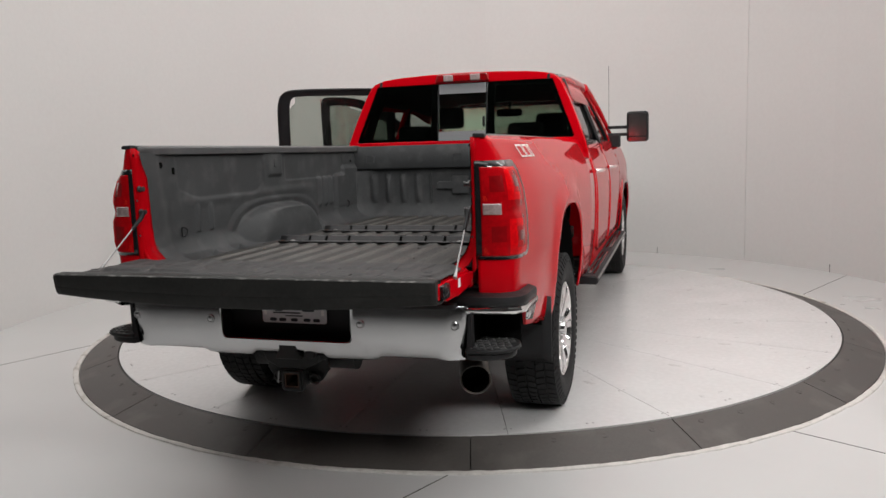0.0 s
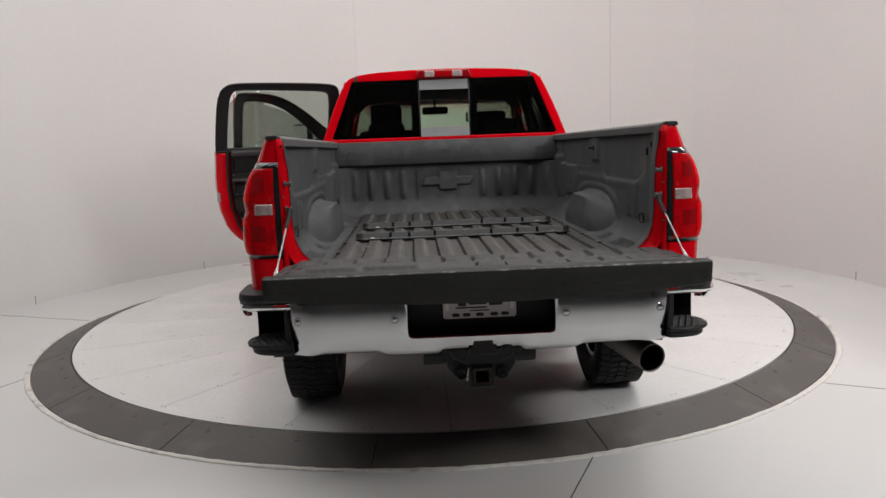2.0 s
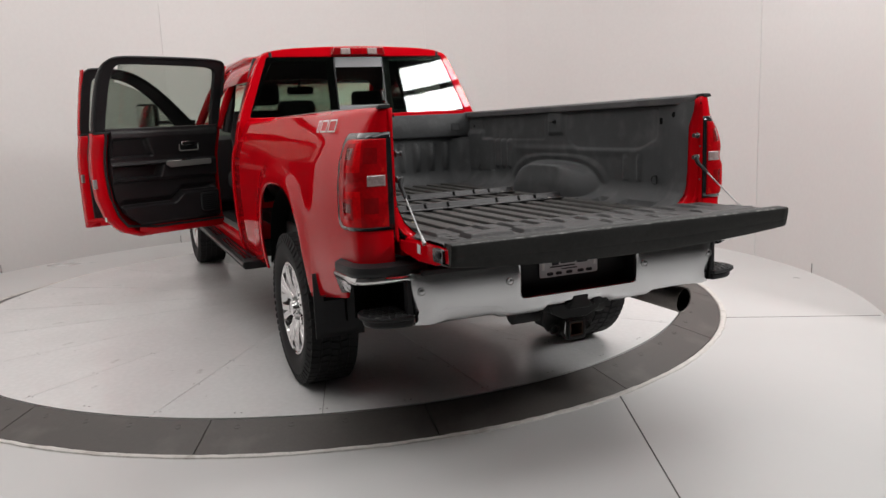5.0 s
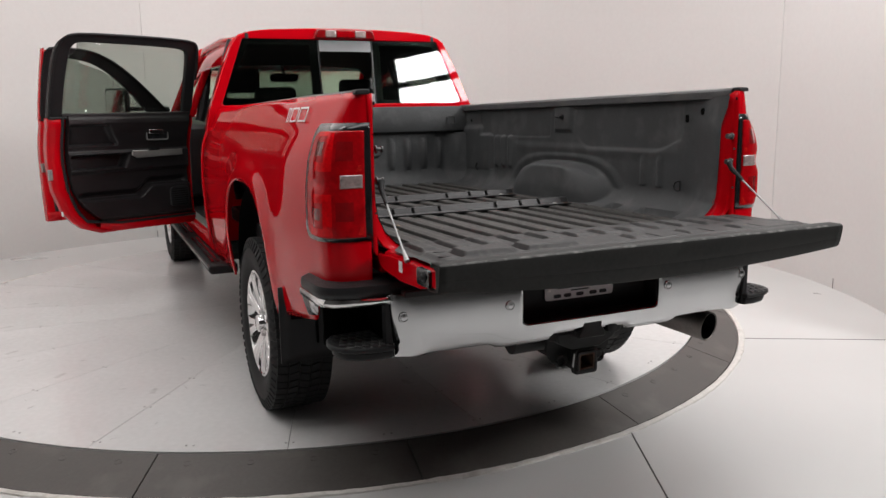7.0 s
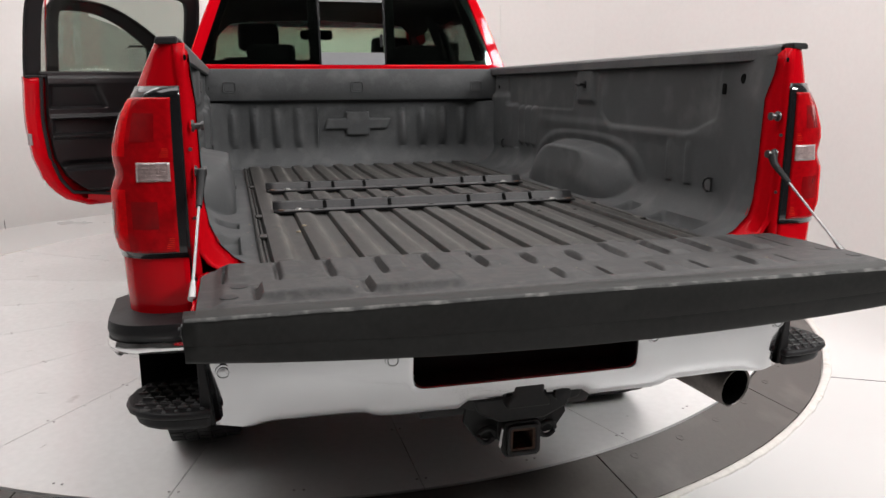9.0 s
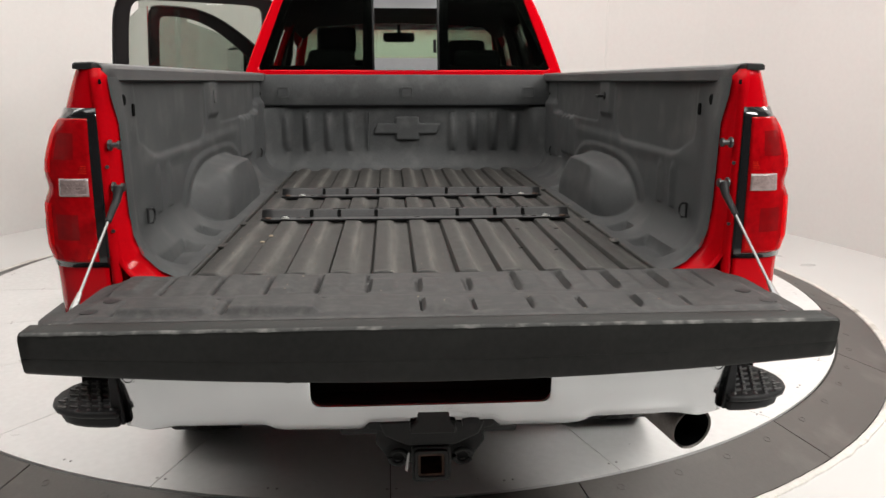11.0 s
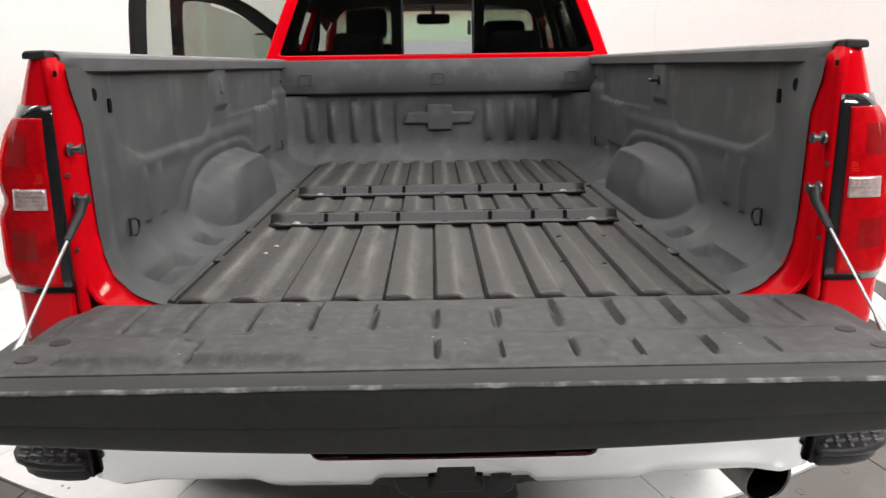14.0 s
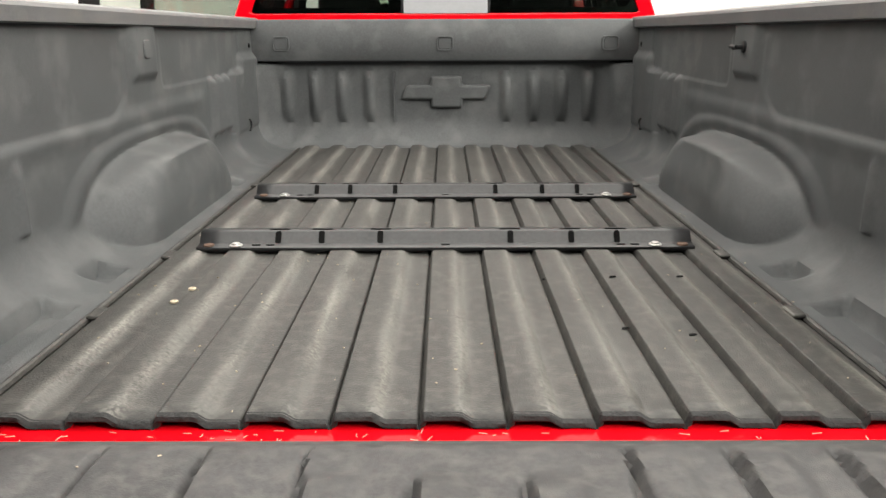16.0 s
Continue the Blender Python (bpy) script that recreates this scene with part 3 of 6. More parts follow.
def liner_x(y, z):
    """How far the bed's inner wall stands from the middle."""
    x = 0.812
    r = 0.05 * smooth(0.50, 0.33, y) + 0.05 * smooth(1.04, 1.16, y)
    x += 0.026 * smooth(1.190 + r, 1.255 + r, z) * smooth(0.30, 0.36, y) * (1 - smooth(1.12, 1.17, y))
    x += 0.032 * smooth(1.255, 1.285, z) * smooth(1.42, 1.47, y) * (1 - smooth(2.26, 2.31, y))
    x -= 0.014 * smooth(1.28, 1.31, z) * smooth(1.19, 1.22, y) * (1 - smooth(1.36, 1.39, y))
    x -= 0.006 * smooth(1.15, 1.20, z) * (1 - smooth(1.20, 1.235, z)) * smooth(0.25, 0.5, y) * (1 - smooth(1.7, 1.9, y))
    x += 0.036 * smooth(1.400, 1.412, z) * smooth(0.30, 0.34, y) * (1 - smooth(2.28, 2.32, y)) * (1 - smooth(1.16, 1.19, y) * (1 - smooth(1.39, 1.42, y)))
    for yr in (0.46, 0.58):
        x -= 0.014 * math.exp(-((y - yr) / 0.016) ** 2) * smooth(0.99, 1.03, z) * (1 - smooth(1.15, 1.19, z))
    for yr in (1.90, 1.99, 2.08):
        x -= 0.022 * math.exp(-((y - yr) / 0.020) ** 2) * smooth(1.05, 1.08, z) * (1 - smooth(1.24, 1.28, z))
    x -= 0.020 * smooth(2.13, 2.18, y) * (1 - smooth(1.30, 1.34, z))
    return x


def house_x(y, z):
    """The wheelhouse bulging into the bed: an arched outline, a rounded rear face and a flat inner face."""
    dy, dz = abs(y - 1.30) / 0.515, max(0.0, z - 0.86) / 0.272
    u = (dy ** 3 + dz ** 3) ** (1 / 3)
    far = 0.515 * max(0.0, 1 - min(1.0, dz) ** 3) ** (1 / 3) - abs(y - 1.30)
    low = 0.86 + 0.272 * max(0.0, 1 - min(1.0, dy) ** 3) ** (1 / 3) - z
    x = 0.812 - 0.122 * (1 - (1 - min(1.0, max(0.0, far) / 0.23)) ** 2.2) * (0.85 * smooth(0.0, 0.030, low) + 0.15 * smooth(0.02, 0.15, low))
    return x - 0.008 * math.exp(-((u - 1.09) / 0.07) ** 2) + 0.004 * smooth(1.10, 1.3, u)


def liner_end(z):
    """Where the grey liner stops at the rear, before the red jamb."""
    return interp(z, (0.906, 0.922, 0.95, 1.00, 1.08, 1.21, 1.33, 1.40, 1.45), (0.045, 0.035, 0.018, 0.015, 0.028, 0.028, 0.026, 0.0, -0.006))


def liner_edge(z):
    """How far the rear edge of the liner stands from the middle: the wall turns inward there."""
    return interp(z, (0.921, 0.925, 0.935, 0.96, 1.00, 1.05, 1.10, 1.20, 1.33, 1.40, 1.45), (0.62, 0.64, 0.665, 0.702, 0.738, 0.757, 0.764, 0.767, 0.769, 0.774, 0.777))


def turn_in(y, z):
    wall = 0.812 if z > 1.04 else 0.677 + 0.135 * math.sqrt(max(0.0, 1 - ((1.04 - z) / 0.118) ** 2))
    return (wall - liner_edge(z)) * (1 - smooth(liner_end(z), 0.27, y))


def along(t, z):
    return liner_end(z) + (2.535 - liner_end(z)) * t


def pocket(s, x, y):
    """Pressed pockets in the floor beside the mat."""
    a, b = (0.676, 0.746) if s > 0 else (0.686, 0.754)
    return max(smooth(y0, y0 + 0.025, y) * (1 - smooth(y1 - 0.025, y1, y)) for y0, y1 in ((0.215, 0.50), (0.635, 0.745), (1.68, 1.80))) * smooth(a, a + 0.006, x) * (1 - smooth(b - 0.004, b + 0.004, x))


for s in (1, -1):
    rows = []
    for n in range(281):
        row = []
        for k in range(76):
            z = 1.445 - (1.445 - 1.04) * k / 75
            y = along(n / 280, z)
            row.append((min(liner_x(y, z), house_x(y, z)) - turn_in(y, z), y, z))
        for k in range(1, 31):
            a = radians(90 * k / 30)
            z = 1.04 - 0.118 * math.sin(a)
            y = along(n / 280, z)
            x = min(0.677 - 0.016 * smooth(2.10, 2.16, y) + 0.135 * math.cos(a), house_x(y, z)) - turn_in(y, z)
            row.append((x, y, z - pocket(s, x, y) * (z - 0.904)))
        x = row[-1][0]
        for k in range(1, 5):
            y = along(n / 280, 0.922 - 0.004 * k)
            row.append((x - 0.012 * k - 0.004, y, FZ + 0.002))
        rows.append(row)
    g = sheet(rows)
    part("bed_liner_wall", g if s > 0 else flip(g), LINER, truck, "scuffed dark grey sprayed bed side wall", smooth=45)

floor_pan = sheet([[(x, y, FZ) for x in (-0.655, -0.3, 0.3, 0.655)] for y in (0.102, 0.8, 1.7, 2.60)])
part("bed_floor", floor_pan, LINER, truck, "dark grey bed floor", solid=0.02, ref=(0, 1, 0))

# ribbed rubber mat with a wavy rear edge
PITCH = 0.1155


def mat_z(x, y):
    u = ((x + 0.029) / PITCH) % 1.0          # 0 at the steep side of a rib
    h = 0.0105 * (smooth(0.955, 1.01, u) + smooth(-0.045, 0.01, u) - smooth(0.40, 0.58, u)) - 0.006 * math.exp(-((u - 0.948) / 0.016) ** 2)
    return FZ + 0.008 + h


xs = []
k0 = -6
while True:
    done = False
    for u in (0.0, 0.008, 0.02, 0.21, 0.40, 0.44, 0.49, 0.54, 0.58, 0.74, 0.90, 0.925, 0.937, 0.948, 0.960, 0.980):
        x = (k0 + u) * PITCH - 0.029
        if x > 0.622:
            done = True
            break
        if x >= -0.622:
            xs.append(x)
    k0 += 1
    if done:
        break
xs = [-0.622] + xs + [0.622]
ysm = [0.032 + 2.503 * k / 70 for k in range(71)]


mat_rows = [[(x, y, mat_z(x, y) + 0.0012 * noise.noise((x * 6, y * 3, 0))) for x in xs] for y in ysm]
bed_mat = part("bed_mat", sheet([list(reversed(r)) for r in mat_rows]), MAT, None, solid=0.008, smooth=60, ref=(0, 1.2, 0))
tagged(bed_mat, "dusty dark rubber bed mat, light painted along its scuffed ribs", "truck bed mat")
for s in (1, -1):
    g = tube([(s * 0.632, 0.05, FZ + 0.008), (s * 0.632, 0.62, FZ + 0.008), (s * 0.632, 2.50, FZ + 0.008)], 0.007, 8)
    part("mat_edge", g, MAT, bed_mat)
    for y0 in (0.40, 0.78, 1.62):
        part("mat_tab", box(*sorted((s * 0.606, s * 0.630)), y0, y0 + 0.05, FZ + 0.010, FZ + 0.018), MAT, bed_mat, bevel=0.003)


# front wall of the bed: an overhanging upper band and a ribbed lower panel
def header():
    rows = []
    prof = [(2.600, 1.462), (2.555, 1.462), (2.548, 1.455), (2.546, 1.30), (2.550, 1.293), (2.590, 1.286), (2.596, 1.275), (2.596, 1.25), (2.596, 1.22), (2.596, 1.15), (2.596, 1.06), (2.594, 1.03), (2.585, 1.0), (2.565, 0.955), (2.54, 0.93), (2.51, 0.921)]
    for i in range(181):
        x = -0.83 + 1.66 * i / 180
        row = []
        for y, z in prof:
            d = 0.0
            if 1.03 <= z <= 1.25:
                fade = min(smooth(1.04, 1.07, z), 1.0) * (1 - smooth(1.22, 1.25, z))
                d = 0.034 * max(0.0, math.cos(2 * math.pi * (x - 0.03) / 0.118)) ** 0.9 * max(fade, 0.0)
                if abs(x) < 0.22:
                    d = 0
            edge = smooth(0.66, 0.82, abs(x)) if z < 1.28 else 0
            row.append((x, y - d * (1 - edge) - 0.10 * edge, z))
        rows.append(row)
    return sheet(rows)


part("bed_front_wall", header(), LINER, truck, "dark grey ribbed front wall of the bed", solid=0.01, smooth=45, ref=(0, 4.5, 1.0))
for x in (-0.69, 0.0, 0.695):
    cover = part("square_cover", prism(rounded(x - 0.027, x + 0.027, 1.341, 1.386, 0.010), 2.548, 2.5425, "y"), LINER, truck, bevel=0.002)
    part("cover_rim", ring_prism(rounded(x - 0.036, x + 0.036, 1.333, 1.394, 0.016), rounded(x - 0.029, x + 0.029, 1.339, 1.388, 0.011), 2.549, 2.540, "y"), LINER, cover, bevel=0.002, fix=True)
bow = [(-0.19, 1.128), (-0.165, 1.19), (-0.062, 1.19), (-0.062, 1.228), (0.072, 1.228), (0.072, 1.19), (0.20, 1.19), (0.175, 1.128), (0.075, 1.128), (0.075, 1.092), (-0.06, 1.092), (-0.06, 1.128)]
part("raised_panel", prism(bow, 2.598, 2.572, "y"), LINER, truck, "raised plain cross-shaped panel", bevel=0.012, seg=4, fix=True)

# jambs at the rear of the bed, red paint: a rear plate, and a band that runs forward to the liner
for s in (1, -1):
    inner = [(0.787, 1.462), (0.786, 1.42), (0.786, 1.36), (0.786, 1.30), (0.785, 1.2), (0.784, 1.1), (0.782, 1.04), (0.775, 0.99), (0.752, 0.955), (0.715, 0.932), (0.665, 0.922), (0.61, 0.919)]
    heights = [1.45, 1.41, 1.36, 1.30, 1.2, 1.1, 1.04, 0.99, 0.955, 0.934, 0.9255, 0.9215]
    lin, yl = [(liner_edge(z) + 0.0015, z - 0.001) for z in heights], [liner_end(z) + 0.006 for z in heights]
    rows = [[(x + 0.010, -0.030, z) for x, z in inner], [(x, -0.022, z) for x, z in inner], [(x + 0.002, -0.012, z) for x, z in inner],
            [(0.6 * x + 0.4 * a, 0.35 * y - 0.004, 0.5 * z + 0.5 * c) for (x, z), (a, c), y in zip(inner, lin, yl)], [(a, y, c) for (a, c), y in zip(lin, yl)]]
    g = sheet([list(reversed(r)) for r in rows])
    part("bed_jamb", g if s > 0 else flip(g), RED_IN, truck, "red painted bed jamb", solid=0.003, smooth=40, ref=(1.6 * s, 0.05, 1.1))
    zs_ = [0.925, 0.94, 1.0, 1.02, 1.05, 1.20, 1.35, 1.385, 1.41, 1.466]
    xo = [0.790, 0.800, 0.800, 0.806, 0.806, 0.806, 0.806, 0.806, 0.808, 0.808]
    xi = [0.778, 0.778, 0.780, 0.782, 0.783, 0.784, 0.785, 0.785, 0.784, 0.783]
    plate = sheet([[(a, -0.0375, z), (a * 0.5 + b * 0.5, -0.0365, z), (b + 0.004, -0.032, z), (b, -0.024, z), (b + 0.006, -0.014, z)] for a, b, z in zip(xo, xi, zs_)])
    part("jamb_plate", plate if s > 0 else flip(plate), RED_IN, truck, "red rear plate of the jamb", solid=0.002, smooth=40, ref=(0.85 * s, 0.3, 1.2))
    part("plate_hole", prism(rounded(*sorted((s * 0.781, s * 0.787)), 1.428, 1.440, 0.002), -0.040, -0.036, "y"), DARK, truck, fix=True)
    # latch striker, cable pin
    for z, nm in ((1.282, "striker"), (1.178, "cable_pin")):
        g = xf(lathe([(0, 0.0), (0, 0.014), (0.005, 0.014), (0.007, 0.007), (0.020, 0.007), (0.021, 0.011), (0.027, 0.011), (0.028, 0.0)], 16, "x"), pose(s * 0.780, -0.026, z, 0, 0, 0 if s < 0 else 180))
        part(nm, g, PIN, truck, smooth=30)
    for z in (1.23, 1.07):
        g = xf(lathe([(0, 0.005), (0.002, 0.0045), (0.002, 0.0)], 10, "x"), pose(s * 0.786, -0.036, z, 0, 0, -70 if s < 0 else -110))
        part("jamb_bolt", g, PIN, truck)
    pts = [(s * 0.765, -0.030, 1.178), (s * 0.768, -0.044, 1.15), (s * 0.789, -0.318, 0.948)]
    part("gate_cable", tube(pts, 0.0034, 8), STEEL, truck, "braided steel tailgate cable")
    part("cable_sleeve", tube([Vector(pts[0]), Vector(pts[1]), Vector(pts[1]).lerp(Vector(pts[2]), 0.22)], [0.013, 0.010, 0.007], 10), PLASTIC, truck)
    part("cable_end", tube([Vector(pts[1]).lerp(Vector(pts[2]), 0.86), Vector(pts[2])], [0.005, 0.009], 10), STEEL, truck)

# the strip of red paint between mat and gate
part("bed_sill", box(-0.772, 0.772, -0.03, 0.10, 0.86, 0.9165), RED_IN, truck, "scratched red rear sill of the bed", bevel=0.008)


# ---- lowered tailgate ----
def gate_top(x, y):
    """Height of the liner on the gate, with its pressed slots. y runs from -0.05 (hinge) to -0.53."""
    z = 0.931 + 0.029 * smooth(-0.030, -0.120, y)
    e = min(smooth(0.0, 0.03, 0.75 - abs(x)), 1.0)
    edge = smooth(0.0, 0.025, -0.034 - y) * smooth(0.0, 0.02, y + 0.515) * e
    z += 0.010 * edge
    n = math.floor((x + 0.029) / PITCH + 0.06)
    u = (x + 0.029) / PITCH - n
    rib = smooth(-0.06, 0.04, u) - smooth(0.34, 0.58, u)
    rib -= 1.5 * math.exp(-((u + 0.055) / 0.050) ** 2) + 1.5 * math.exp(-((u - 0.945) / 0.050) ** 2)
    if -6 <= n <= 5:
        far = -0.185 if n in (-1, 0, 1) else -0.125
        z += 0.0075 * rib * smooth(far + 0.03, far - 0.02, y) * smooth(-0.300, -0.262, y)
        if n in (0, 2, 4):
            z += 0.0075 * rib * smooth(-0.355, -0.378, y) * smooth(-0.462, -0.430, y)
    for xa, xb in ((-0.655, -0.475), (-0.435, -0.250)):
        z += 0.012 * smooth(xa - 0.006, xa + 0.006, x) * (1 - smooth(xb - 0.012, xb + 0.012, x)) * smooth(-0.345, -0.355, y) * smooth(-0.46, -0.44, y)
        z -= 0.009 * (smooth(xa - 0.01, xa, x) * (1 - smooth(xb, xb + 0.01, x)) * math.exp(-((y + 0.346) / 0.004) ** 2) + math.exp(-((x - xa + 0.009) / 0.006) ** 2) * smooth(-0.345, -0.355, y) * smooth(-0.46, -0.44, y))
    z += 0.004 * smooth(-0.312, -0.330, y) - 0.004 * smooth(-0.455, -0.470, y)
    z -= 0.012 * math.exp(-((y + 0.4905) / 0.0028) ** 4)
    return z


gx = sorted(set([round(-0.765 + 1.53 * k / 320, 5) for k in range(321)]))
gy = [-0.030 - 0.455 * k / 90 for k in range(91)] + [-0.4865, -0.4875, -0.4885, -0.4895, -0.4905, -0.4915, -0.4925, -0.4935, -0.4945, -0.500, -0.51, -0.52, -0.535]


def gate_x(x, y):
    """The liner narrows towards the hinge with rounded corners."""
    lim = 0.775 - 0.085 * smooth(-0.20, -0.045, y) ** 1.5
    return x / 0.765 * lim


gate = part("tailgate", join(box(-0.780, 0.780, -0.550, -0.080, 0.916, 0.950), box(-0.70, 0.70, -0.09, -0.035, 0.895, 0.930)), RED, truck, "red lowered tailgate", bevel=0.012)
part("gate_liner", sheet([[(gate_x(x, y), y, gate_top(gate_x(x, y), y)) for x in gx] for y in gy]), GATE_LINER, gate, "dark scuffed tailgate liner with pressed slots", smooth=40)
for s in (1, -1):
    for x, y in ((0.695, -0.345), (0.715, -0.425)):
        part("liner_plug", xf(lathe([(0, 0.018), (0.002, 0.017), (0.002, 0)], 16, "z"), pose(s * x, y, 0.9735)), PLASTIC, gate)
cap = []
for k in range(61):
    x = -0.793 + 1.586 * k / 60
    b = 0.036 * (1 - (x / 0.793) ** 2)
    cap.append([(x, -0.505, 0.964), (x, -0.515, 0.9775), (x, -0.560, 0.9765), (x, -0.569, 0.9725), (x, -0.572, 0.964), (x, -0.5675, 0.929 - b * 0.6), (x, -0.5663, 0.9275 - b * 0.6), (x, -0.5670, 0.926 - b * 0.6), (x, -0.5655, 0.918 - b * 0.6), (x, -0.560, 0.899 - b), (x, -0.553, 0.892 - b), (x, -0.50, 0.889 - b * 0.6), (x, -0.45, 0.900)])
part("gate_top_cap", sheet(cap), GATE_CAP, gate, "black plastic cap along the gate's top edge", solid=0.006, smooth=45, ref=(0, -0.50, 0.93))
edge = []
for k in range(241):
    x = -0.790 + 1.58 * k / 240
    w = 0.0045 * abs(noise.noise((x * 25, 0, 0))) + 0.003 * abs(noise.noise((x * 90, 3, 0)))
    edge.append([(x, -0.5625 - 0.5 * w, 0.9768), (x, -0.5650, 0.9760), (x, -0.5700, 0.9732), (x, -0.5708 - 0.0006 * smooth(0.2, 0.5, w / 0.006), 0.9718 - 0.3 * w)])
part("worn_edge", sheet(edge), WORN, gate, "scuffed pale edge of the gate cap", smooth=60, fix=True)
for s in (1, -1):
    end = prism([(-0.505, 0.963), (-0.56, 0.9755), (-0.569, 0.967), (-0.564, 0.918), (-0.556, 0.900), (-0.54, 0.898), (-0.535, 0.960)], s * 0.784, s * 0.791, "x")
    part("cap_end", end, GATE_CAP, gate, fix=True)
    skin = prism([(-0.05, 0.935), (-0.05, 0.905), (-0.10, 0.885), (-0.25, 0.873), (-0.42, 0.880), (-0.505, 0.900), (-0.530, 0.900), (-0.548, 0.901), (-0.554, 0.908), (-0.552, 0.954), (-0.12, 0.940)], s * 0.780, s * 0.788, "x")
    part("gate_side", skin, RED, gate, "red side of the tailgate", bevel=0.003, fix=True)
    g = xf(lathe([(0, 0), (0, 0.017), (0.016, 0.016), (0.018, 0.009), (0.022, 0.008), (0.022, 0)], 20, "x"), pose(s * 0.786, -0.470, 0.927, 0, 0, 0 if s > 0 else 180))
    part("gate_latch", g, PLASTIC, gate, "black rotary latch")
    part("latch_body", prism(rounded(-0.505, -0.415, 0.898, 0.950, 0.012), s * 0.786, s * 0.799, "x"), GLOSS_BLACK, gate, fix=True)
    part("warning_sticker", box(*sorted((s * 0.7885, s * 0.7895)), -0.275, -0.245, 0.905, 0.940), WHITE_MARK, gate)
skin = []
for k in range(41):
    x = -0.785 + 1.57 * k / 40
    b = 0.030 * (1 - (x / 0.785) ** 2)
    skin.append([(x, -0.03, 0.914), (x, -0.10, 0.905 - b * 0.3), (x, -0.40, 0.914 - b * 0.7), (x, -0.50, 0.914 - b), (x, -0.545, 0.914 - b), (x, -0.549, 0.916 - b)])
part("gate_skin", sheet(skin), RED, gate, "red outer skin of the tailgate", solid=0.004, smooth=45, ref=(0, -0.3, 1.2))

# ---- bed hardware ----
for s in (1, -1):
    for (y, z) in ((0.316, 1.051), (2.335, 1.05)):
        pts = [(s * 0.80, y - 0.015, z + 0.022)] + [(s * (0.80 - 0.012), y - 0.015 + 0.027 * math.sin(a), z + 0.022 * math.cos(a)) for a in (0.2, 0.6, 1.0, 1.57, 2.1, 2.5, 2.94)] + [(s * 0.80, y - 0.015, z - 0.022)]
        pts += [pts[0]]
        part("tie_down", tube(pts, 0.004, 8), PLASTIC, truck, "black D-shaped tie-down loop")
    part("pocket_hole", prism(rounded(0.272, 0.290, 1.338, 1.372, 0.006), s * 0.813, s * 0.808, "x"), DARK, truck, fix=True)
    g = xf(lathe([(0, 0.016), (0.003, 0.014), (0.003, 0.0)], 14, "x"), pose(s * 0.800, 0.170, 1.385, 0, 0, 0 if s < 0 else 180))
    part("grommet", g, DARK, truck)
    g = xf(lathe([(0, 0.010), (0.003, 0.009), (0.003, 0.0)], 12, "x"), pose(s * 0.796, 2.42, 1.36, 0, 0, 0 if s < 0 else 180))
    part("grommet", g, DARK, truck)
g = join(tube([(0.805, 1.285, 1.372), (0.765, 1.285, 1.370)], 0.006, 8), tube([(0.768, 1.262, 1.372), (0.768, 1.310, 1.372)], 0.005, 8), xf(lathe([(0, 0.016), (0.008, 0.015), (0.008, 0)], 14, "x"), pose(0.800, 1.285, 1.372, 0, 0, 180)))
part("hook", g, PLASTIC, truck, "small black utility hook")
part("square_cover", xf(prism(rounded(1.265, 1.310, 1.345, 1.395, 0.012), -0.800, -0.793, "x"), pose(0, 0, 0)), LINER, truck, bevel=0.003, fix=True)


def hitch_rail(y):
    """A black steel rail across the bed, with slots."""
    half = 0.565
    prof = [(y - 0.056, 0.934), (y - 0.056, 0.942), (y - 0.050, 0.944), (y - 0.032, 0.945), (y - 0.026, 0.947), (y - 0.010, 0.967), (y - 0.004, 0.970), (y + 0.022, 0.970), (y + 0.028, 0.964), (y + 0.032, 0.940)]
    r = part("hitch_rail", sheet([[(x, a, b) for a, b in prof] for x in (-half, -half + 0.05, -0.3, 0, 0.3, half - 0.05, half)]), RAIL_BLACK, truck, "black steel hitch rail bolted across the bed", solid=0.004, smooth=50, ref=(0, y, 0.90))
    # slots and keyholes are solid dark inlays, the shade of the openings painted
    for x in (-0.385, -0.285, -0.150, 0.150, 0.290, 0.395):
        part("rail_slot", xf(prism(rounded(-0.0065, 0.0065, -0.0165, 0.0150, 0.005), -0.0016, 0.003, "y"), pose(x, y - 0.0185, 0.9575, -38)), DARK, r, fix=True)
        part("rail_keyhole", xf(prism(rounded(-0.024, 0.024, -0.004, 0.004, 0.003), 0, 0.001, "z"), pose(x, y + 0.004, 0.9705)), DARK, r)
    for x in (-0.478, 0.478):
        part("rail_bolt", xf(lathe([(0, 0.015), (0.002, 0.015), (0.003, 0.010), (0.006, 0.009), (0.007, 0.0)], 14, "z"), pose(x, y - 0.042, 0.944)), SILVER, r, "bright bolt")
    for x in (-0.54, 0.54):
        part("rail_bolt", xf(lathe([(0, 0.013), (0.003, 0.012), (0.004, 0.0)], 12, "z"), pose(x, y - 0.042, 0.944)), RUST, r, "rusty bolt")
    for x in (-0.432, -0.400, 0.0, 0.400, 0.432):
        part("rail_hole", xf(prism(rounded(-0.010, 0.010, -0.004, 0.004, 0.0035), 0, 0.001, "z"), pose(x, y - 0.041, 0.9445)), DARK, r)


hitch_rail(0.885)
hitch_rail(1.455)

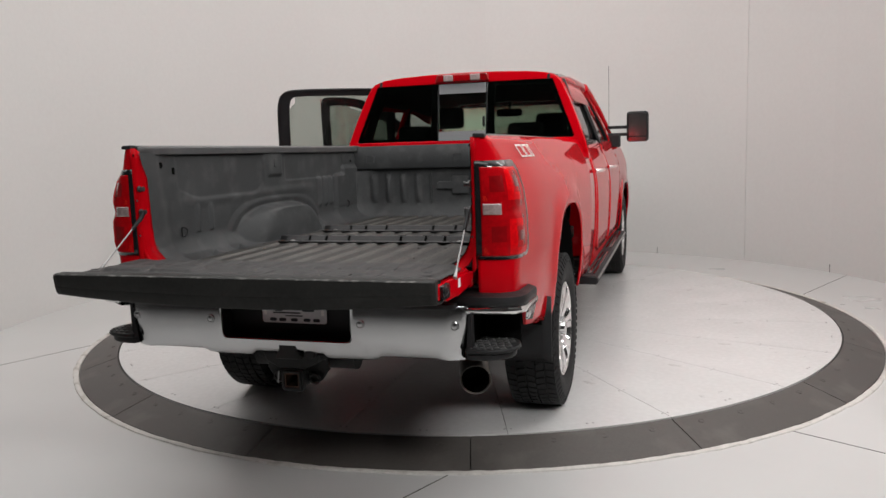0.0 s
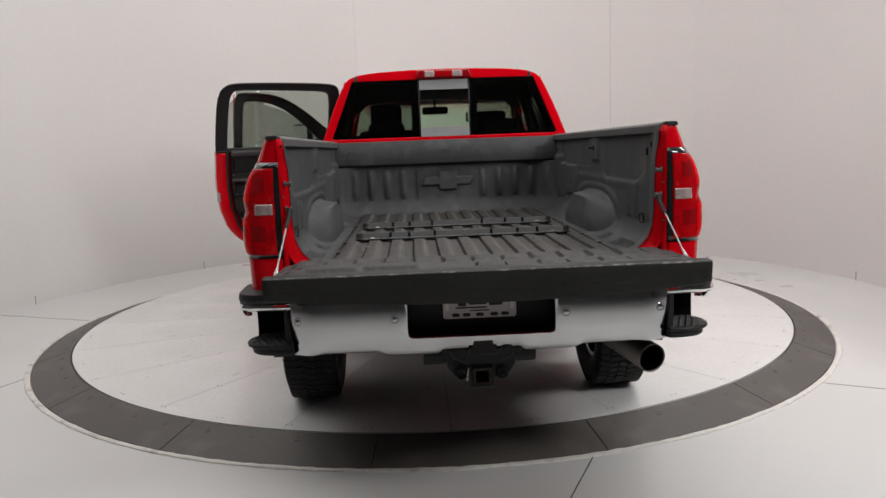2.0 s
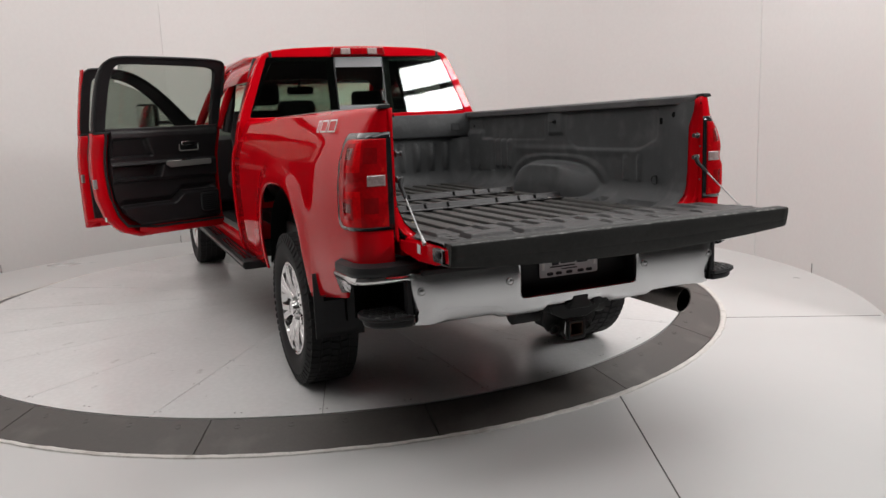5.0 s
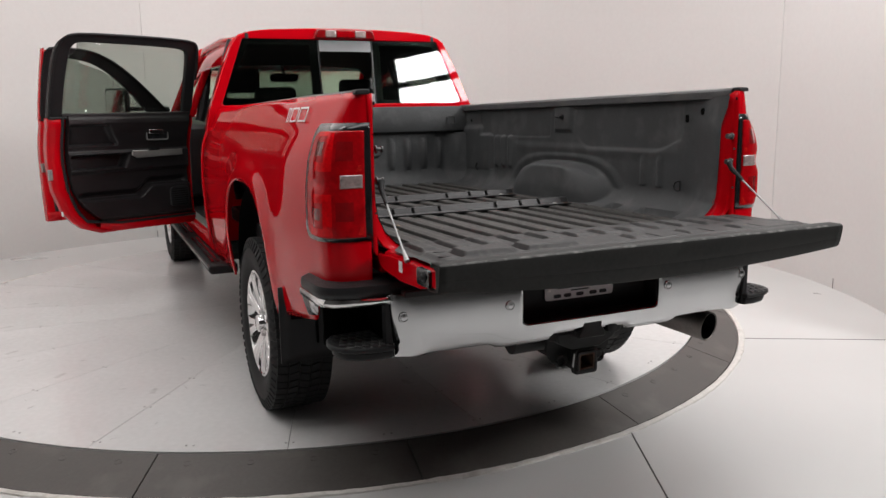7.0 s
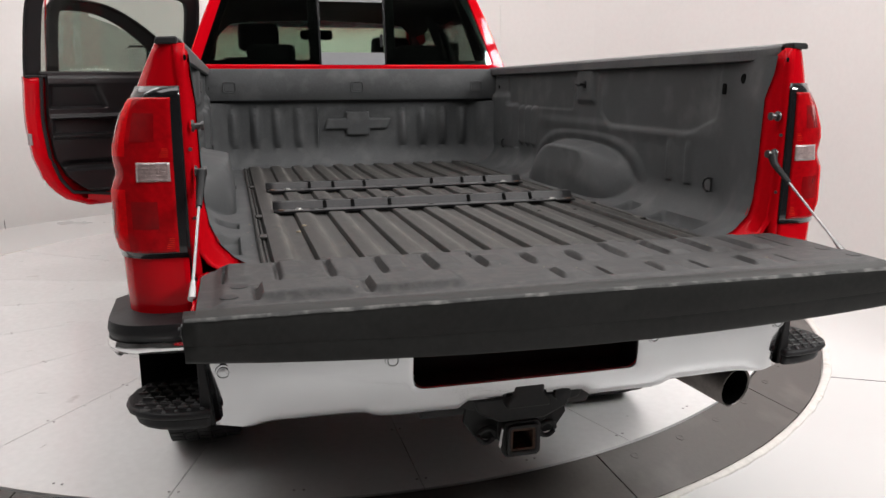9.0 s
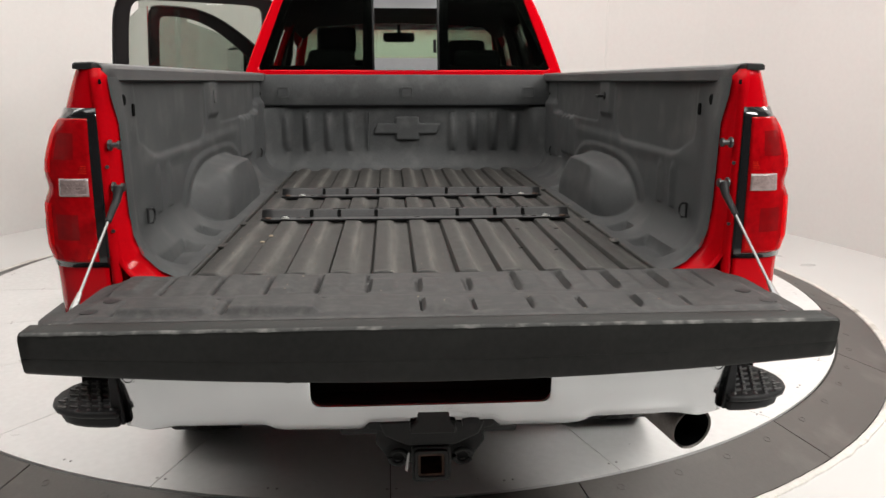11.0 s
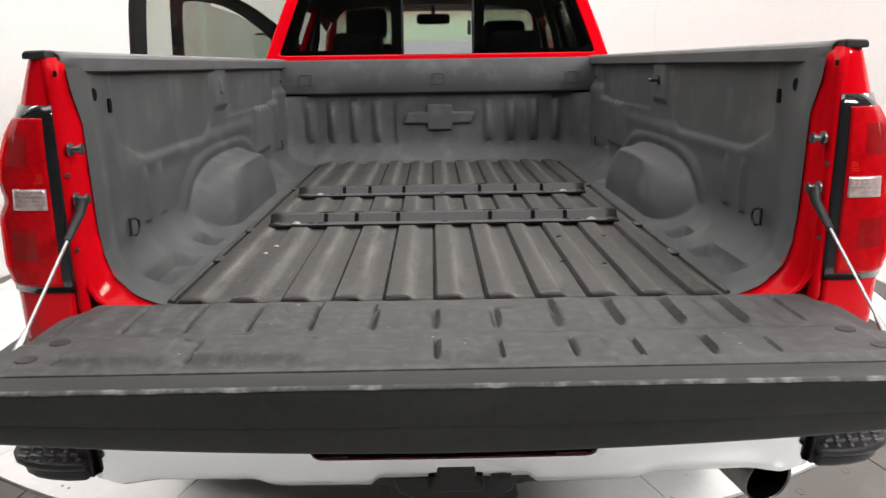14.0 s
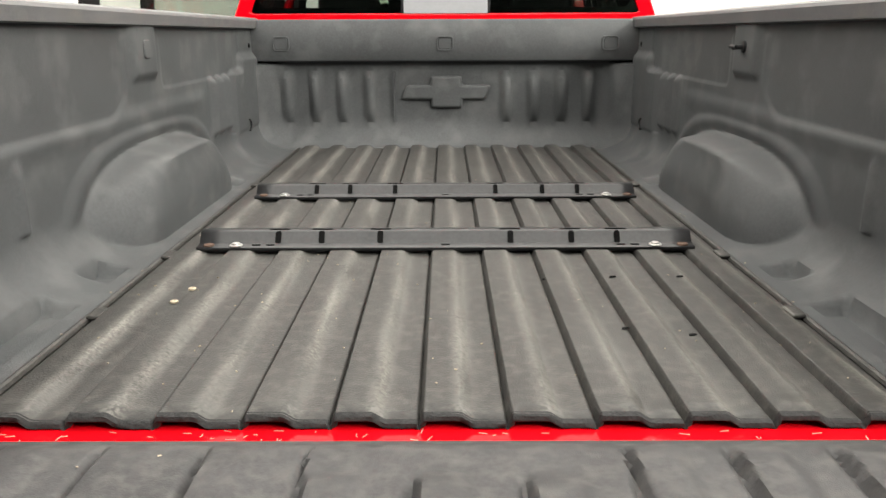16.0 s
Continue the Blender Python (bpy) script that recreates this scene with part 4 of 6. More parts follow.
# cut rear edge of the mat, loose specks, bolt heads and scratches
cut = []
for x in xs:
    z = mat_z(x, 0.032)
    j = 0.0015 * noise.noise((x * 60, 0, 0))
    cut.append([(x, 0.036, z + 0.0010), (x, 0.027 + j, z - 0.0012), (x, 0.0255 - j, z - 0.007), (x, 0.033, z - 0.0125)])
part("mat_cut_edge", sheet(cut), MAT_EDGE, bed_mat, "rough cut rubber edge of the mat", smooth=60, ref=(0, 1.0, 0.92))
rnd = random.Random(7)
specks = []
for k in range(110):
    x, y = rnd.uniform(-0.60, 0.60), rnd.uniform(0.05, 1.9)
    a, w, l = rnd.uniform(0, 180), rnd.uniform(0.0004, 0.0010), rnd.uniform(0.0008, 0.0026)
    specks.append(xf(prism([(-l, -w), (l, -w * 0.6), (l * 0.8, w), (-l * 0.9, w * 0.7)], 0.0, 0.0015, "z"), pose(x, y, mat_z(x, y) + 0.0006, 0, 0, a)))
for k in range(16):
    x, y = rnd.uniform(-0.70, 0.70), rnd.uniform(-0.47, -0.12)
    a, w, l = rnd.uniform(0, 180), rnd.uniform(0.0004, 0.001), rnd.uniform(0.001, 0.003)
    specks.append(xf(prism([(-l, -w), (l, -w * 0.6), (l * 0.8, w), (-l * 0.9, w * 0.7)], 0.0, 0.0012, "z"), pose(x, y, gate_top(x, y) + 0.0002, 0, 0, a)))
for k in range(24):
    s = rnd.choice((-1, 1))
    specks.append(xf(box(-0.002, 0.002, -0.0012, 0.0012, 0, 0.0012), pose(s * rnd.uniform(0.645, 0.66), rnd.uniform(0.3, 2.2), FZ + 0.002, 0, 0, rnd.uniform(0, 90))))
tagged(part("grit", join(*specks), SLIVER, None, smooth=0), "fine pale grit scattered over the bed mat", "grit", kind="stuff")
for x, y in ((0.305, 0.36), (0.41, 0.33), (0.20, 0.62), (0.47, 0.62), (0.335, 0.62)):
    part("mat_hole", xf(prism([(-0.008, -0.003), (0.006, -0.004), (0.009, 0.002), (-0.004, 0.004)], 0.0, 0.0012, "z"), pose(x, y, mat_z(x, y) + 0.0010, 0, 0, 20)), DARK, bed_mat, "small torn hole in the mat")
for x, y in ((-0.487, 0.545), (-0.508, 0.50)):
    part("mat_screw", xf(lathe([(0, 0.008), (0.003, 0.0075), (0.004, 0.004), (0.002, 0.0)], 12, "z"), pose(x, y, mat_z(x, y) + 0.001)), SLIVER, bed_mat, "tarnished screw head")
for k in range(46):
    x, y = rnd.uniform(-0.62, 0.62), rnd.uniform(-0.012, 0.024)
    l, a = rnd.uniform(0.0015, 0.007), rnd.choice((0, 10, -15, 80, 100, 60))
    part("paint_scratch", xf(box(-l, l, -0.0005, 0.0005, 0, 0.0006), pose(x, y, 0.9165, 0, 0, a)), SLIVER, truck, smooth=0)
# ---- rear bumper ----


BUMPER = ((0.10, 0.806), (0.012, 0.806), (0.002, 0.804), (0.0, 0.800), (-0.001, 0.794), (-0.004, 0.740), (-0.0035, 0.705), (-0.002, 0.678), (0.001, 0.642), (0.0065, 0.625), (0.010, 0.612), (0.018, 0.595), (0.032, 0.586), (0.06, 0.584))


def bumper_y(x, dy):
    return -0.160 - 0.022 * (1 - (x / 0.785) ** 2) + 0.03 * smooth(0.70, 0.80, abs(x)) + dy


def bumper_face():
    """The chrome face, with a round-cornered opening for the plate."""
    half, r = 0.300, 0.030
    cols = [-0.785 + 1.57 * k / 60 for k in range(61)] + [-0.4, 0.4, -0.178, 0.178, -0.155, 0.155]
    cols = [x for x in cols if not 0.262 < abs(x) < 0.306]
    cols += [s_ * (half - r + r * math.sin(radians(a))) for a in range(0, 91, 15) for s_ in (1, -1)]
    rows = []
    for x in sorted(cols):
        low = 0.016 * smooth(0.155, 0.178, abs(x)) * (1 - smooth(0.380, 0.418, abs(x)))
        row = []
        for dy, z in BUMPER:
            if z == 0.678 and abs(x) < half - 1e-6:
                z = 0.648 + r * (1 - math.sqrt(max(0.0, 1 - (max(0.0, abs(x) - half + r) / r) ** 2)))
                dy = 0.0
            inward = 1 - 0.024 * (1 - smooth(0.60, 0.80, z)) * smooth(0.60, 0.785, abs(x))
            if z < 0.63:
                dy *= 1 - 0.75 * smooth(0.62, 0.72, abs(x))
            row.append((x * inward, bumper_y(x, dy), z - (low if z < 0.62 else 0.0)))
        rows.append(row)
    n, keep = len(BUMPER), []
    V, F = sheet(rows)
    for f in F:
        xc = sum(V[i][0] for i in f) / 4
        if abs(xc) < half and 4 <= min(i % n for i in f) <= 6:
            continue
        keep.append(f)
    return V, keep


bumper = part("rear_bumper", bumper_face(), BRUSHED, truck, "bright chrome rear step bumper", solid=0.005, smooth=50, ref=(0, 0.3, 0.69))
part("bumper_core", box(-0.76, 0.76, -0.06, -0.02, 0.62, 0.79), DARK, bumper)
# dark block added where only a shaded void lies, hiding the red behind
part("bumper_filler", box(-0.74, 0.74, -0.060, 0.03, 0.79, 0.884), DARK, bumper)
pad = [(x, -0.164 - 0.022 * (1 - (x / 0.785) ** 2)) for x in [-0.74 + 1.48 * k / 16 for k in range(17)]] + [(0.74, 0.02), (-0.74, 0.02)]
part("step_pad", prism(pad, 0.794, 0.818, "z"), PLASTIC, bumper, "black top pad of the bumper", bevel=0.005, fix=True)
recess = join(box(-0.33, 0.33, -0.075, -0.065, 0.63, 0.80), box(-0.33, 0.33, -0.150, -0.07, 0.636, 0.643), box(-0.33, -0.312, -0.150, -0.07, 0.64, 0.80), box(0.312, 0.33, -0.150, -0.07, 0.64, 0.80))
part("plate_recess", recess, PLASTIC, bumper, "black number plate recess", bevel=0.004)
plate = part("number_plate", prism(rounded(-0.152, 0.152, 0.700, 0.845, 0.012), -0.090, -0.086, "y"), PLATE, truck, "pale dealer plate with dark unreadable bars", bevel=0.001, fix=True)
for x0, x1, z0, z1 in ((-0.09, -0.055, 0.752, 0.79), (-0.045, 0.03, 0.757, 0.782), (0.04, 0.095, 0.752, 0.79), (-0.10, 0.03, 0.742, 0.748), (-0.04, 0.04, 0.730, 0.735)):
    part("plate_bar", box(x0, x1, -0.0925, -0.090, z0, z1), INK, plate)
for x in (-0.10, -0.055, 0.0, 0.06, 0.105):
    part("plate_bar", prism(rounded(x - 0.016, x + 0.016, 0.708, 0.722, 0.006), -0.0925, -0.090, "y"), INK, plate, fix=True)
for x in (-0.135, 0.135):
    part("plate_clip", box(x - 0.006, x + 0.006, -0.0935, -0.090, 0.735, 0.775), WHITE_MARK, plate)
for x in (-0.742, -0.351, 0.343, 0.735):
    yb = -0.164 - 0.022 * (1 - (x / 0.785) ** 2) + 0.03 * smooth(0.70, 0.80, abs(x))
    g = xf(lathe([(0, 0.0185), (0.005, 0.0175), (0.005, 0.0145), (0.002, 0.0135), (0.002, 0.0125), (0.005, 0.011), (0.006, 0.0)], 24, "y"), pose(x, yb, 0.728, 0, 0, 180))
    part("parking_sensor", g, BRUSHED, bumper, "round parking sensor", smooth=25)
for s in (1, -1):
    # black upper pad and chrome lip wrapping the corner
    def wrap(x0, z_lo, z_hi, out, y0=-0.150, yend=0.30):
        pts = [(x0, y0)] + [(0.985 + out - 0.10 + 0.10 * math.sin(radians(a)), y0 + 0.10 - 0.10 * math.cos(radians(a)) + 0.02) for a in range(0, 91, 15)] + [(0.990 + out, yend)]
        V = []
        for x, y in pts:
            V.append([(x, y, z_lo), (x + (0.004 if x > 0.9 else 0), y - 0.004, (z_lo + z_hi) / 2), (x, y, z_hi), (x - 0.05 if x > 0.9 else x, y + 0.05, z_hi + 0.006), (0.74, 0.05, z_hi + 0.006)])
        return sheet(V)
    g = wrap(0.70, 0.799, 0.838, 0.012, -0.128, 0.165)
    part("bumper_pad", g if s > 0 else flip(g), PLASTIC, bumper, "black plastic bumper top pad", solid=0.004, smooth=50, ref=(0.8 * s, 0.1, 0.75))
    g = wrap(0.755, 0.772, 0.798, 0.014, -0.137, 0.18)
    part("bumper_lip", g if s > 0 else flip(g), CHROME, bumper, "chrome lip round the bumper corner", solid=0.004, smooth=50, ref=(0.8 * s, 0.1, 0.73))
    # corner step
    step = [(0.775, -0.158), (0.82, -0.160), (0.865, -0.154), (0.905, -0.141), (0.938, -0.118), (0.960, -0.086), (0.971, -0.048), (0.970, -0.010), (0.957, 0.035), (0.93, 0.075), (0.775, 0.085)]
    step = step if s > 0 else [(-x, y) for x, y in reversed(step)]
    corner = part("corner_step", prism(step, 0.618, 0.636, "z"), PLASTIC, bumper, "black corner step with raised treads", bevel=0.007, seg=3, fix=True)
    part("step_body", prism([(s * 0.785 + (x - s * 0.785) * 0.90, -0.03 + (y + 0.03) * 0.90) for x, y in step], 0.588, 0.622, "z"), PLASTIC, corner, bevel=0.010, seg=3, fix=True)
    stud = lathe([(0.0, 0.0060), (0.003, 0.0054), (0.0046, 0.0030), (0.005, 0.0)], 10, "z")
    bar = prism(rounded(-0.0125, 0.0125, -0.0035, 0.0035, 0.0033, 3), 0, 0.005, "z")
    for i in range(6):
        for j in range(11):
            x, y = 0.795 + 0.028 * i + (0.014 if j % 4 in (1, 2) else 0), -0.140 + 0.019 * j
            if x < 0.955 - 0.9 * max(0, -0.085 - y) and x < 0.945:
                part("tread_bar" if j % 2 else "tread_stud", xf(bar, pose(s * x, y, 0.6355, 0, 0, 18 * s)) if j % 2 else xf(stud, pose(s * x, y, 0.6355)), RAIL_CAP, corner, smooth=50)
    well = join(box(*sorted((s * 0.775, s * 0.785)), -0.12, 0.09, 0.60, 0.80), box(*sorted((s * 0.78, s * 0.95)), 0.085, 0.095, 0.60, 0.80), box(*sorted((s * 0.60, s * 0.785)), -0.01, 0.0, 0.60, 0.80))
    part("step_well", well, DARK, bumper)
    insert = [(s * 0.768, 0.590), (s * 0.792, 0.594), (s * 0.800, 0.640), (s * 0.800, 0.780), (s * 0.784, 0.780)]
    part("step_insert", prism(insert, -0.134, -0.100, "y"), PLASTIC, bumper, "black plastic edge of the step well", bevel=0.004, fix=True)
    g = sheet([[(0.998, -0.015, 0.775), (1.000, 0.06, 0.775), (1.000, 0.18, 0.775)], [(0.992, 0.000, 0.745), (0.995, 0.06, 0.740), (0.995, 0.16, 0.735)], [(0.986, 0.030, 0.725), (0.988, 0.08, 0.715), (0.988, 0.14, 0.705)]])
    part("bumper_end", g if s > 0 else flip(g), BRUSHED, bumper, solid=0.005, smooth=50, ref=(0.5 * s, 0.1, 0.7))

# ---- hitch receiver, chassis, exhaust ----
hitch = part("hitch_receiver", ring_prism(rounded(-0.043, 0.043, 0.423, 0.507, 0.012), rounded(-0.034, 0.034, 0.434, 0.496, 0.006), -0.150, 0.15, "y"), FRAME, truck, "black square trailer hitch receiver with rusty lip", bevel=0.003, rake=False, fix=True)
part("receiver_sleeve", ring_prism(rounded(-0.034, 0.034, 0.434, 0.496, 0.006), rounded(-0.028, 0.028, 0.440, 0.490, 0.004), -0.146, 0.12, "y"), RUST, hitch, "rusty inner sleeve", rake=False, fix=True)
part("receiver_collar", ring_prism(rounded(-0.051, 0.051, 0.415, 0.515, 0.014), rounded(-0.0425, 0.0425, 0.4235, 0.5065, 0.01), -0.142, -0.115, "y"), FRAME, hitch, bevel=0.003, rake=False, fix=True)
for s in (1, -1):
    g = prism([(0.05, 0.535), (0.16, 0.56), (0.175, 0.585), (0.05, 0.585)], -0.13, -0.05, "y")
    part("hitch_bracket", g if s > 0 else flip(g), FRAME, hitch, rake=False, bevel=0.004, fix=True)
    g = prism([(0.045, 0.60), (0.13, 0.60), (0.145, 0.50), (0.11, 0.45), (0.05, 0.44)], -0.085, -0.07, "y")
    part("hitch_plate", g if s > 0 else flip(g), FRAME, hitch, rake=False, bevel=0.003, fix=True)
    t = [(s * (0.085 + 0.022 * math.cos(a)), -0.10 - 0.004 * math.sin(a), 0.465 + 0.022 * math.sin(a)) for a in [2 * math.pi * k / 14 for k in range(15)]]
    part("chain_loop", tube(t, 0.007, 8, False), FRAME, hitch, rake=False)
part("hitch_tube", tube([(-0.24, 0.02, 0.53), (0.24, 0.02, 0.53)], 0.05, 16), FRAME, hitch, rake=False)
part("ball_plug", prism([(-0.040, 0.632), (0.048, 0.632), (0.044, 0.605), (0.062, 0.585), (0.062, 0.565), (-0.055, 0.565), (-0.055, 0.585), (-0.036, 0.605)], -0.175, -0.10, "y"), FRAME, hitch, "black connector housing", rake=False, bevel=0.006, fix=True)
part("hitch_skirt", prism([(-0.135, 0.585), (0.14, 0.585), (0.125, 0.545), (0.06, 0.515), (-0.06, 0.515), (-0.12, 0.545)], -0.14, -0.09, "y"), FRAME, hitch, rake=False, bevel=0.006, fix=True)
part("trailer_socket", xf(lathe([(0, 0), (0, 0.024), (0.03, 0.022), (0.034, 0)], 16, "y"), pose(0.10, -0.135, 0.590, 0, 0, 180)), PLASTIC, hitch, rake=False)
part("safety_tag", prism([(-0.068, 0.455), (-0.060, 0.505), (-0.056, 0.50), (-0.062, 0.45)], -0.150, -0.146, "y"), STEEL, hitch, rake=False, fix=True)
chassis = part("chassis", join(box(-0.50, -0.42, 0.5, 5.9, 0.55, 0.68), box(0.42, 0.50, 0.5, 5.9, 0.55, 0.68), box(-0.85, 0.85, 0.3, 2.5, 0.74, 0.82), box(-0.90, 0.90, 2.6, 4.9, 0.50, 0.56), box(-0.70, 0.70, 4.9, 6.2, 0.45, 0.6)), FRAME, truck, "black ladder chassis", rake=False, bevel=0.01)
part("rear_axle", join(tube([(-0.80, YR, 0.42), (0.80, YR, 0.42)], 0.055, 16), xf(lathe([(-0.16, 0.05), (-0.13, 0.14), (-0.05, 0.18), (0.05, 0.18), (0.13, 0.14), (0.16, 0.05)], 20, "x"), pose(0.0, YR, 0.42))), FRAME, chassis, rake=False)
for s in (1, -1):
    part("leaf_spring", tube([(s * 0.55, 0.35, 0.62), (s * 0.55, 0.8, 0.50), (s * 0.55, YR, 0.47), (s * 0.55, 1.6, 0.50), (s * 0.55, 2.0, 0.60)], 0.035, 8), FRAME, chassis, rake=False)
d = Vector((0.28, -0.95, -0.10)).normalized()
tip = Vector((0.762, 0.035, 0.455))
part("exhaust_pipe", tube([tip - 1.1 * d, tip - 0.45 * d, tip - 0.40 * d, tip], [0.045, 0.048, 0.060, 0.062], 28, False), EXHAUST, truck, "wide dull steel exhaust tip", solid=0.003, rake=False, smooth=50)
part("exhaust_bore", tube([tip - 0.30 * d, tip - 0.002 * d], 0.0575, 24, False), DARK, truck, rake=False)
part("exhaust_bore", tube([tip - 0.13 * d, tip - 0.10 * d], 0.056, 24), DARK, truck, rake=False)


# ---- wheels ----
def tread_block(a, x0, x1, sweep, w, R):
    V = []
    for r in (R - 0.016, R):
        for t, x in ((a - w, x0), (a + w, x0), (a + w + sweep, x1), (a - w + sweep, x1)):
            V.append((x, r * math.cos(t), r * math.sin(t)))
    return V, [(0, 1, 2, 3), (7, 6, 5, 4), (0, 4, 5, 1), (1, 5, 6, 2), (2, 6, 7, 3), (3, 7, 4, 0)]


def make_wheel():
    w = new("wheel")
    R = TYRE_R
    prof = [(-0.105, 0.255), (-0.128, 0.275), (-0.138, 0.32), (-0.136, 0.365), (-0.126, 0.392), (-0.108, R - 0.010), (-0.05, R - 0.012), (0.05, R - 0.012), (0.108, R - 0.010), (0.126, 0.392), (0.136, 0.365), (0.138, 0.32), (0.128, 0.275), (0.105, 0.255)]
    tyre = part("tyre", lathe(prof, 72, "x"), RUBBER, w, "black all-terrain tyre with chunky tread", rake=False, smooth=50, fix=True)
    blocks = []
    n = 60
    for k in range(n):
        a = 2 * math.pi * k / n
        for x0, x1, sw, off in ((-0.124, -0.078, 0.03, 0), (-0.070, -0.028, -0.035, 0.4), (-0.021, 0.021, 0.03, 0.1), (0.028, 0.070, -0.035, 0.6), (0.078, 0.124, 0.03, 0.3)):
            blocks.append(tread_block(a + off * 2 * math.pi / n, x0, x1, 0.7 * sw, 0.043, R + (0.0 if abs(x0 + x1) < 0.18 else -0.004)))
        for s in (1, -1):
            V, F = box(-0.006, 0.006, -0.012, 0.012, -0.022, 0.022)
            m = Matrix.Rotation(a + (0.3 * 2 * math.pi / n if s > 0 else 0), 4, "X") @ Matrix.Translation((s * 0.128, 0, R - 0.035)) @ Matrix.Rotation(radians(s * -22), 4, "Y")
            blocks.append(xf((V, F), m))
    part("tread", join(*blocks), RUBBER, w, rake=False, smooth=0)
    for a0 in (20, 200):
        for k in range(8):
            a = radians(a0 + 6 * k)
            g = xf(box(0.0, 0.003, -0.008, 0.008, -0.012, 0.012), Matrix.Rotation(a, 4, "X") @ Matrix.Translation((0.1345, 0, 0.335)))
            part("sidewall_mark", g, RUBBER, w, rake=False, smooth=0)
    rim = part("rim", lathe([(0.105, 0.262), (0.122, 0.256), (0.124, 0.246), (0.110, 0.236), (0.02, 0.225), (-0.10, 0.235), (-0.105, 0.255)], 64, "x"), CHROME, w, "polished alloy rim with paired spokes", rake=False, smooth=40, fix=True)
    for k in range(8):
        a = 2 * math.pi * k / 8
        for da in (-0.13, 0.13):
            V = []
            for r, wd, x0, x1 in ((0.055, 0.024, 0.02, 0.095), (0.12, 0.021, 0.03, 0.110), (0.19, 0.023, 0.05, 0.122), (0.240, 0.030, 0.07, 0.124)):
                t = a + da * (r / 0.238) ** 0.6
                c, s = math.cos(t), math.sin(t)
                for ww, xx in ((-wd, x0), (-wd * 0.75, x1), (wd * 0.75, x1), (wd, x0)):
                    V.append((xx, r * c - ww * s, r * s + ww * c))
            F = [(i * 4 + j, i * 4 + (j + 1) % 4, i * 4 + 4 + (j + 1) % 4, i * 4 + 4 + j) for i in range(3) for j in range(4)] + [(3, 2, 1, 0), (12, 13, 14, 15)]
            part("spoke", (V, F), CHROME, w, rake=False, bevel=0.004, fix=True)
    part("rim_barrel", lathe([(0.0, 0.0), (0.0, 0.225)], 40, "x"), DARK, w, rake=False)
    part("hub_cap", lathe([(0.02, 0.075), (0.085, 0.072), (0.092, 0.066), (0.094, 0.045), (0.125, 0.040), (0.130, 0.030), (0.130, 0.0)], 32, "x"), CHROME, w, "chrome hub cap", rake=False)
    for k in range(8):
        a = 2 * math.pi * (k + 0.5) / 8
        part("lug_nut", xf(lathe([(0.07, 0.011), (0.105, 0.010), (0.108, 0.0)], 6, "x"), pose(0, 0.060 * math.cos(a), 0.060 * math.sin(a))), STEEL, w, rake=False, smooth=0)
    return w


wheel = make_wheel()
wheel.parent = truck
wheel.matrix_basis = pose(0.848, YR, TZ + TYRE_R)
for x, y, rz, rx in ((-0.848, YR, 180, 17), (0.848, YF, 0, 40), (-0.848, YF, 180, 75)):
    copy_thing(wheel, pose(x, y, TZ + TYRE_R, 0, 0, rz) @ pose(0, 0, 0, rx))
for s in (1, -1):
    g = sheet([[(x, 0.60 + 0.02 * math.cos((x - 0.87) * 8), z) for x in (0.745, 0.80, 0.87, 0.94, 0.99)] for z in (0.375, 0.42, 0.5, 0.6, 0.70)])
    part("mud_flap", g if s > 0 else flip(g), PLASTIC, truck, "black rubber mud flap", solid=0.008, rake=False, ref=(0.87 * s, 2.0, 0.5))

# ---- tail lamps ----


def corner_point(u, z, out):
    """A point on the rear corner: u 0 at the inner edge of the rear face, 1 on the side at y = 0.20."""
    base = corner_radius(z)
    rad, yr, w = base + out, -0.035, half_width(z) - 0.026
    flat = w - base - 0.800
    arc = math.pi / 2 * rad
    L = flat + arc + 0.16
    d = u * L
    if d < flat:
        return (0.800 + d, yr - out, z)
    if d < flat + arc:
        a = (d - flat) / rad
        return (w - base + rad * math.sin(a), yr + base - rad * math.cos(a), z)
    y = yr + base + (d - flat - arc)
    return (w + 0.026 - taper(y) + out, y, z)


def lamp_patch(u0, u1, z0, z1, out, nu=16, nz=14, skew=0.0, notch=0.0):
    rows = []
    for i in range(nu + 1):
        row = []
        for j in range(nz + 1):
            u = u0 + (u1 - u0) * i / nu
            cut = 0.045 * (1 - math.sqrt(max(0.0, 1 - max(0.0, (u - u1 + 0.13) / 0.13) ** 2))) if u1 > 0.83 else 0.0
            z = z0 + cut + (z1 - z0 - 2 * cut) * j / nz
            o = out
            if notch and u > 0.30:
                o += 0.010 * smooth(0.28, 0.45, u) * (1 - smooth(0.52, 0.72, u)) * (1 - math.exp(-((z - 1.172) / 0.026) ** 2)) * (1 - smooth(1.30, 1.355, z)) * smooth(0.99, 1.04, z)
            row.append(corner_point(u, z, o))
        rows.append(row)
    return sheet(rows)


